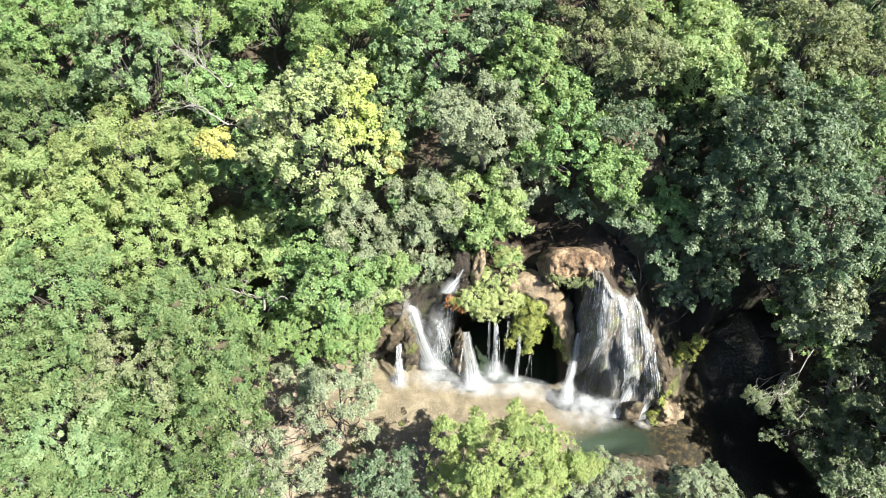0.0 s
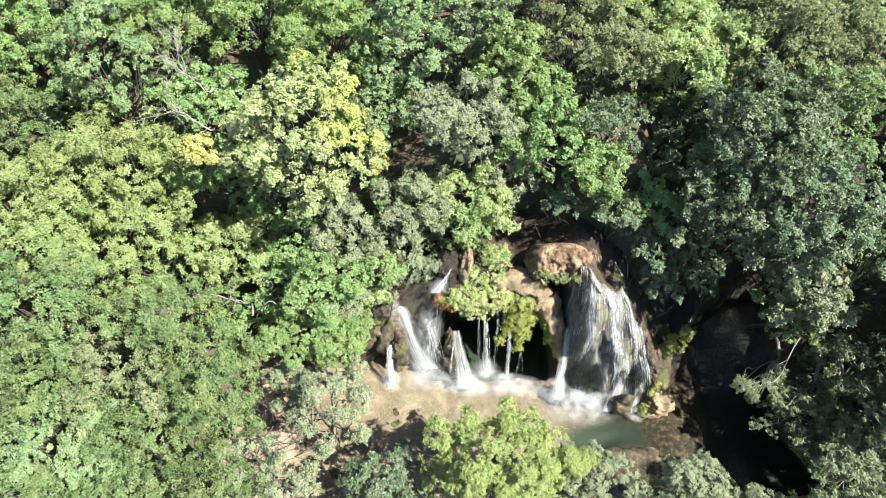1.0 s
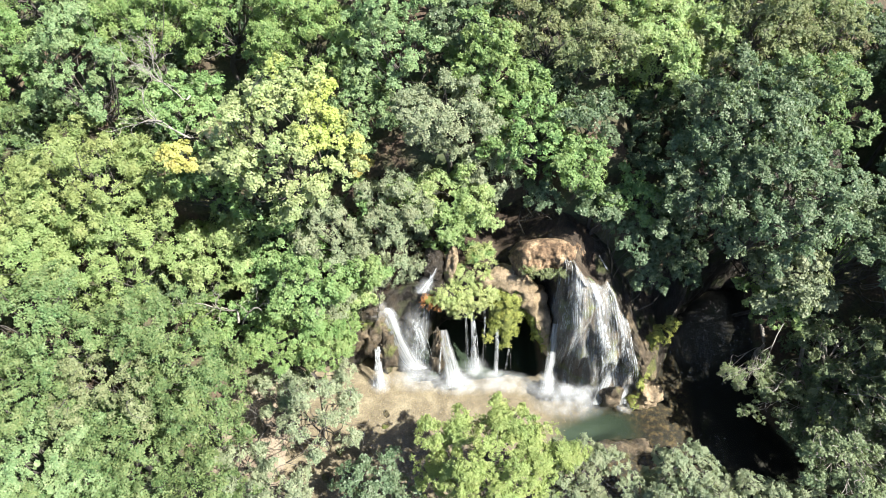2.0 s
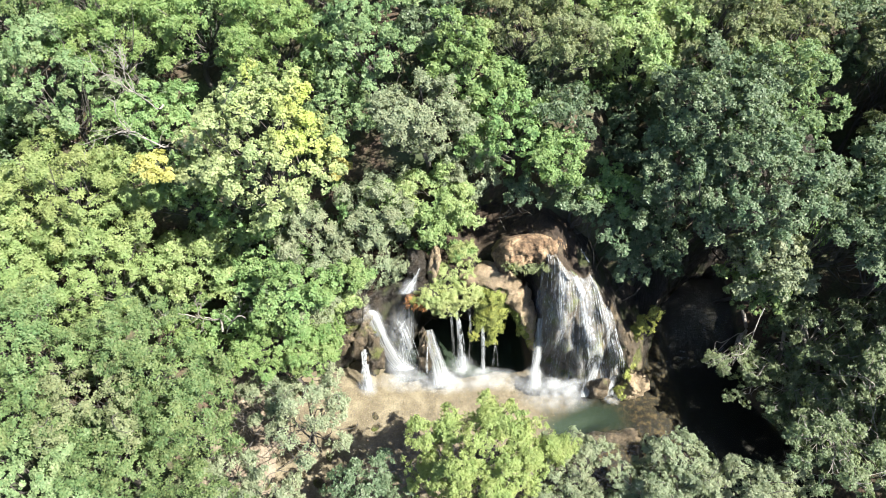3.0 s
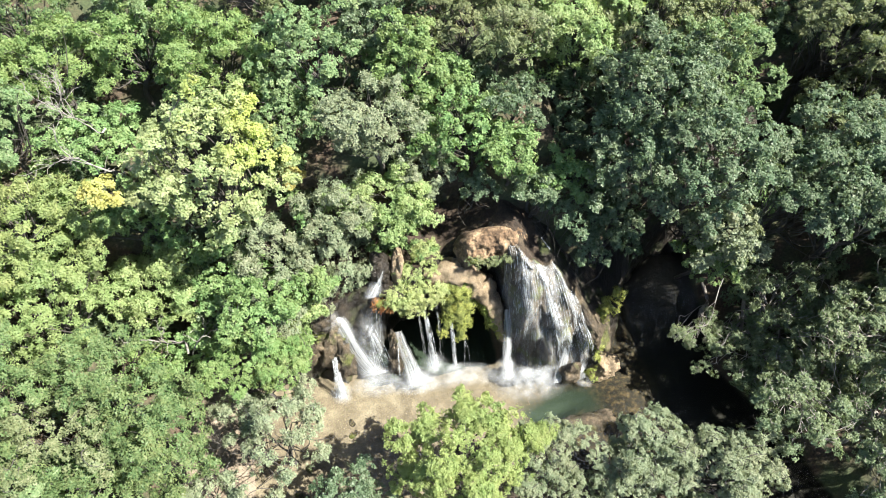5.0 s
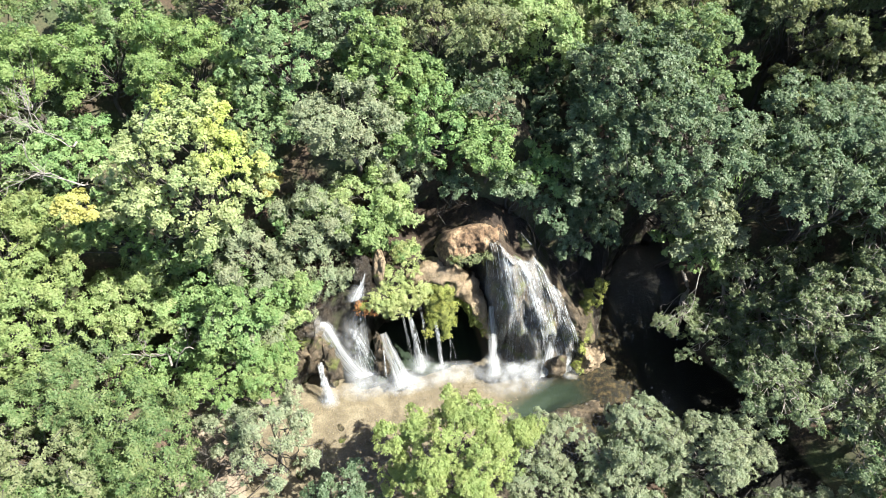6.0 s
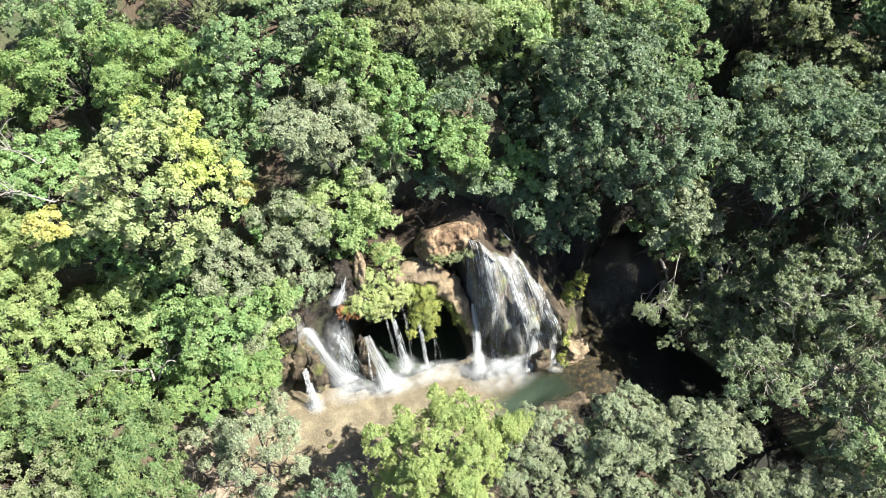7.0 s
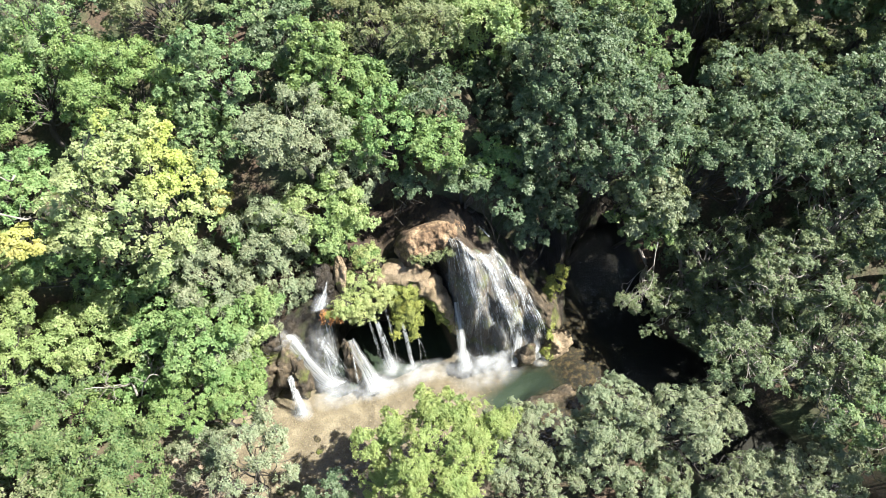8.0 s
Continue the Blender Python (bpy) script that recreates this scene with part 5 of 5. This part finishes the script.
add_ribbons(chute, [([(-2.47, 13.62, 3.50), (-1.85, 13.44, 3.60), (-1.36, 13.16, 3.40), (-1.06, 12.70, 2.60), (-0.78, 12.29, 1.50), (-0.36, 11.97, 0.30), (-0.05, 11.82, 0.03)], [0.7, 0.9, 0.85, 0.65, 0.7, 1.0, 1.4], M_CHUTE),
                    ([(-2.01, 13.31, 3.90), (-1.51, 13.24, 3.70), (-1.10, 12.95, 3.20), (-0.89, 12.60, 2.40)], [0.3, 0.5, 0.7, 0.7], M_SPRAY),
                    ([(-2.68, 13.21, 3.30), (-2.28, 13.13, 3.25), (-1.87, 12.99, 3.10)], [0.12, 0.25, 0.2], M_CHUTE),
                    ([(-0.2, 13.25, 3.7), (-0.3, 12.82, 2.6), (-0.4, 12.3, 1.3), (-0.35, 11.9, 0.08)], [0.9, 1.2, 1.3, 1.5], M_SPRAY),
                    ([(0.1, 13.5, 4.2), (0.0, 13.05, 3.1), (-0.1, 12.55, 1.6), (-0.1, 12.1, 0.1)], [0.9, 1.2, 1.3, 1.4], M_SPRAY),
                    ([(0.3, 13.4, 4.3), (0.25, 13.0, 3.1), (0.1, 12.6, 1.8), (-0.1, 12.1, 0.1)], [0.3, 0.45, 0.5, 0.6], M_VEIL),
                    ([(-0.6, 12.2, 0.7), (-0.5, 11.95, 0.4), (-0.4, 11.7, 0.06)], [0.8, 1.2, 1.6], M_SPRAY),
                    ([(-1.76, 12.3, 1.75), (-1.8, 11.85, 1.0), (-1.83, 11.1, 0.03)], [0.16, 0.3, 0.55], M_CHUTE),
                    ([(-1.78, 11.7, 1.0), (-1.8, 11.4, 0.5), (-1.83, 11.05, 0.05)], [0.5, 0.9, 1.2], M_SPRAY)], 52)
middle = waterfall("thin white falls dropping from the overhung ledge",
                   loose(r0, (2.0, 13.0, 3.6), (2.2, 11.9, 0), 5, 0.05, 0.006) + loose(r0, (2.3, 12.95, 3.6), (2.55, 11.75, 0), 18, 0.09, 0.009)
                   + loose(r0, (2.85, 13.0, 3.6), (2.95, 12.0, 0), 5, 0.05, 0.005) + loose(r0, (3.4, 12.6, 2.7), (3.5, 11.6, 0), 16, 0.07, 0.008)
                   + loose(r0, (3.95, 12.0, 1.9), (3.95, 11.6, 0), 5, 0.06, 0.006) + loose(r0, (1.0, 12.1, 1.8), (0.9, 11.6, 0), 9, 0.04, 0.010),
                   [(1.7, 11.1, 0.9, 0.6), (2.55, 11.65, 0.7, 0.4), (3.5, 11.5, 0.6, 0.35)],
                   [(1.7, 11.3, 0.1, 0.6, 0.5, 0.5), (2.6, 11.8, 0.1, 0.5, 0.4, 0.4)], 53)
add_ribbons(middle, [([(1.08, 12.6, 2.55), (1.23, 12.18, 1.85), (1.42, 11.6, 0.9), (1.56, 10.95, 0.04)], [0.35, 0.5, 0.7, 0.95], M_CHUTE),
                     ([(1.3, 11.7, 0.9), (1.5, 11.3, 0.45), (1.6, 10.95, 0.06)], [0.9, 1.2, 1.6], M_SPRAY),
                     ([(2.5, 12.1, 0.8), (2.5, 11.8, 0.4), (2.5, 11.5, 0.06)], [0.8, 1.3, 1.8], M_SPRAY),
                     ([(2.3, 12.8, 3.5), (2.42, 12.2, 1.7), (2.55, 11.65, 0.05)], [0.1, 0.2, 0.75], M_CHUTE),
                     ([(3.38, 12.3, 2.35), (3.45, 11.9, 1.1), (3.5, 11.55, 0.05)], [0.12, 0.14, 0.25], M_CHUTE)], 53)
milk(middle, 2.3, 11.15, 2.4, 0.7)
milk(middle, 1.7, 11.0, 1.1, 0.5)
milk(chute, -0.1, 11.4, 1.3, 0.7)
milk(middle, 4.2, 11.0, 1.6, 0.6, -10)
upper = waterfall("small upper cascade between the rocks", loose(r0, (0.7, 13.9, 5.4), (0.3, 13.2, 0), 4, 0.1, 0.01), [], [(0.35, 13.5, 4.8, 0.45, 0.4, 0.4)], 54)
add_ribbons(upper, [([(0.85, 14.05, 5.45), (0.7, 13.85, 5.2), (0.48, 13.65, 4.9), (0.2, 13.42, 4.5)], [0.06, 0.14, 0.4, 0.6], M_CHUTE),
                    ([(0.5, 13.7, 5.3), (0.35, 13.5, 4.9), (0.15, 13.35, 4.5)], [0.5, 0.8, 0.8], M_SPRAY)], 54)
boulder("tufa_rock", "tan slab beside the upper cascade", (1.5, 14.45, 5.15), (0.22, 0.5, 0.7), 21, M_PALE_ROCK, (-35, 18, 0))
boulder("tufa_rock", "dark wet slab beside the upper cascade", (0.75, 14.45, 4.95), (0.4, 0.55, 0.65), 22, M_WET_SHADED, (-35, -8, 0))


# ---- bare wood ----
def bare_branch(name, label, at, way, length, seed, mat, thick=0.05, spread=0.7, forks=3, depth=3):
    """A leafless branch that forks again and again."""
    rng = np.random.default_rng(seed)
    lines = []

    def grow(p, d, size, r, level):
        end = Vector(p) + Vector(d) * size
        line = bent(p, end, rng, 0.17, 6)
        lines.append((line, list(np.linspace(r, r * 0.45, 6))))
        if level:
            for k in range(forks):
                q = line[rng.integers(2, 6)]
                nd = (Vector(d) + Vector(rng.normal(0, spread, 3))).normalized()
                grow(q, nd, size * rng.uniform(0.5, 0.75), r * 0.5, level - 1)

    grow((0, 0, 0), Vector(way).normalized(), length, thick, depth)
    ob = new(name, wood_mesh(name, lines, mat))
    ob.location = at
    return tagged(ob, label, "branch", "bare branches")


bare_branch("dead_branch", "bare crooked branch hanging over the dark water", (13.9, 10.6, 6.3), (-0.25, -0.5, -0.75), 1.7, 5, M_DEAD, 0.03, 0.45, 2)
bare_branch("bare_tree", "dark crooked limbs leaning over the silt bank", (-6.6, 9.2, 0.3), (0.2, -0.2, 1.0), 2.4, 7, M_BARK, 0.09, 0.6, 4)
bare_branch("bare_tree", "dark crooked limbs leaning over the silt bank", (-5.3, 9.6, 0.3), (0.1, 0.1, 1.0), 2.0, 8, M_BARK, 0.08, 0.6, 4, 2)
bare_branch("dead_branch", "grey dead branches poking out of the canopy", (-7.97, 18.31, 11.30), (-0.75, 0.2, 0.45), 1.7, 3, M_DEAD, 0.04, 0.5, 5, 2)
bare_branch("dead_branch", "grey dead branches poking out of the canopy", (-8.47, 18.63, 11.20), (-0.5, 0.5, 0.6), 1.4, 9, M_DEAD, 0.035, 0.5, 5, 2)
bare_branch("dead_branch", "grey dead branches poking out of the canopy", (-7.53, 16.78, 10.60), (-0.9, 0.1, 0.35), 1.7, 4, M_DEAD, 0.04, 0.5, 5, 2)
bare_branch("dead_branch", "grey bare limbs under a young tree", (-7.24, 12.48, 4.40), (-0.5, 0.2, 0.3), 1.5, 6, M_DEAD, 0.05, 0.6, 3)
bare_branch("dead_branch", "grey bare limbs under a young tree", (-7.08, 12.36, 4.40), (0.6, 0.2, 0.4), 1.1, 11, M_DEAD, 0.04, 0.6, 3, 2)


# ---- stones of the pool ----
stone_meshes = [rock_mesh("stone", r, 60 + n, m, 0.55, 18, 11) for n, (r, m) in enumerate((((0.30, 0.2, 0.07), M_FACE), ((0.2, 0.14, 0.05), M_FACE), ((0.36, 0.22, 0.06), M_FACE), ((0.16, 0.11, 0.05), M_FACE)))]
stone_rng = np.random.default_rng(12)
for k in range(11):
    sx, sy = stone_rng.uniform(-7.5, -1), stone_rng.uniform(6.8, 10.3)
    ob = new("stone", stone_meshes[int(stone_rng.integers(0, 4))])
    ob.matrix_world = pose(sx, sy, float(ground_z(sx, sy)) + 0.01, stone_rng.normal(0, 6), stone_rng.normal(0, 6), stone_rng.uniform(0, 360))
    tagged(ob, "flat brown stone on the silt bed of the pool", "stone", "stones of the pool")


def pebbles(n, seed):
    """Gravel over the bed and the bank."""
    rng = np.random.default_rng(seed)
    x, y = rng.uniform(-8.5, 6.5, n), rng.uniform(5.8, 11.6, n)
    z = ground_z(x, y)
    ok = z < 0.5
    c = np.stack([x, y, z + 0.01], -1)[ok]
    base = np.array([(1, 0, 0), (-0.3, 0.9, 0), (-0.8, -0.5, 0), (0.2, 0.1, 0.8), (0.3, -0.95, 0)], float)
    tri = np.array([(0, 1, 3), (1, 2, 3), (2, 4, 3), (4, 0, 3)])
    a = rng.uniform(0, 6.28, len(c))
    r = rng.uniform(0.015, 0.045, len(c))
    rx = base[None, :, 0] * np.cos(a)[:, None] - base[None, :, 1] * np.sin(a)[:, None]
    ry = base[None, :, 0] * np.sin(a)[:, None] + base[None, :, 1] * np.cos(a)[:, None]
    v = c[:, None] + np.stack([rx, ry, np.broadcast_to(base[None, :, 2] * 0.6, rx.shape)], -1) * r[:, None, None]
    f = (tri[None] + 5 * np.arange(len(c))[:, None, None]).reshape(-1, 3)
    tagged(new("gravel", mesh_of("gravel", v.reshape(-1, 3), f, M_GRAVEL, False)), "tan and brown gravel on the pool bed", "gravel", kind="stuff")


def gravel_material():
    m, nt, p, out = shader("gravel")
    geo = nt.nodes.new("ShaderNodeNewGeometry")
    nt.links.new(ramp(nt, geo.outputs["Random Per Island"], [(0.0, (0.12, 0.093, 0.066)), (0.5, (0.17, 0.13, 0.094)), (1.0, (0.24, 0.195, 0.142))]), p.inputs["Base Color"])
    p.inputs["Roughness"].default_value = 0.8
    return m


M_GRAVEL = gravel_material()
pebbles(3200, 14)


# ---- woods beyond the view ----
far_kinds = [tree("ash_tree", "ash tree in the woods along the valley", "far", M_FERNY, -31, 12, 14, 3.2, 3.2, 3.0, 301, group="woods beyond"),
             tree("oak_tree", "dark oak in the woods along the valley", "far", M_OAK, 33, 14, 16, 3.4, 3.4, 3.0, 302, group="woods beyond"),
             tree("hornbeam_tree", "olive hornbeam in the woods along the valley", "far", M_OLIVE, 4, 38, 20, 3.2, 3.2, 3.0, 303, group="woods beyond")]
far_rng = np.random.default_rng(9)
placed = 0
while placed < 30:
    fx, fy = far_rng.uniform(-46, 46), far_rng.uniform(-34, 52)
    inside = -25 < fx < 25 and -5 < fy < 33
    in_stream = abs(fx - float(lerp(fy, [-40, -20, 0, 6], [32, 24, 16.5, 14.2]))) < 3.5 and fy < 6
    if inside or in_stream:
        continue
    copy_thing(far_kinds[placed % 3], pose(fx, fy, float(ground_z(fx, fy)) - 0.15, 0, 0, far_rng.uniform(0, 360)))
    placed += 1
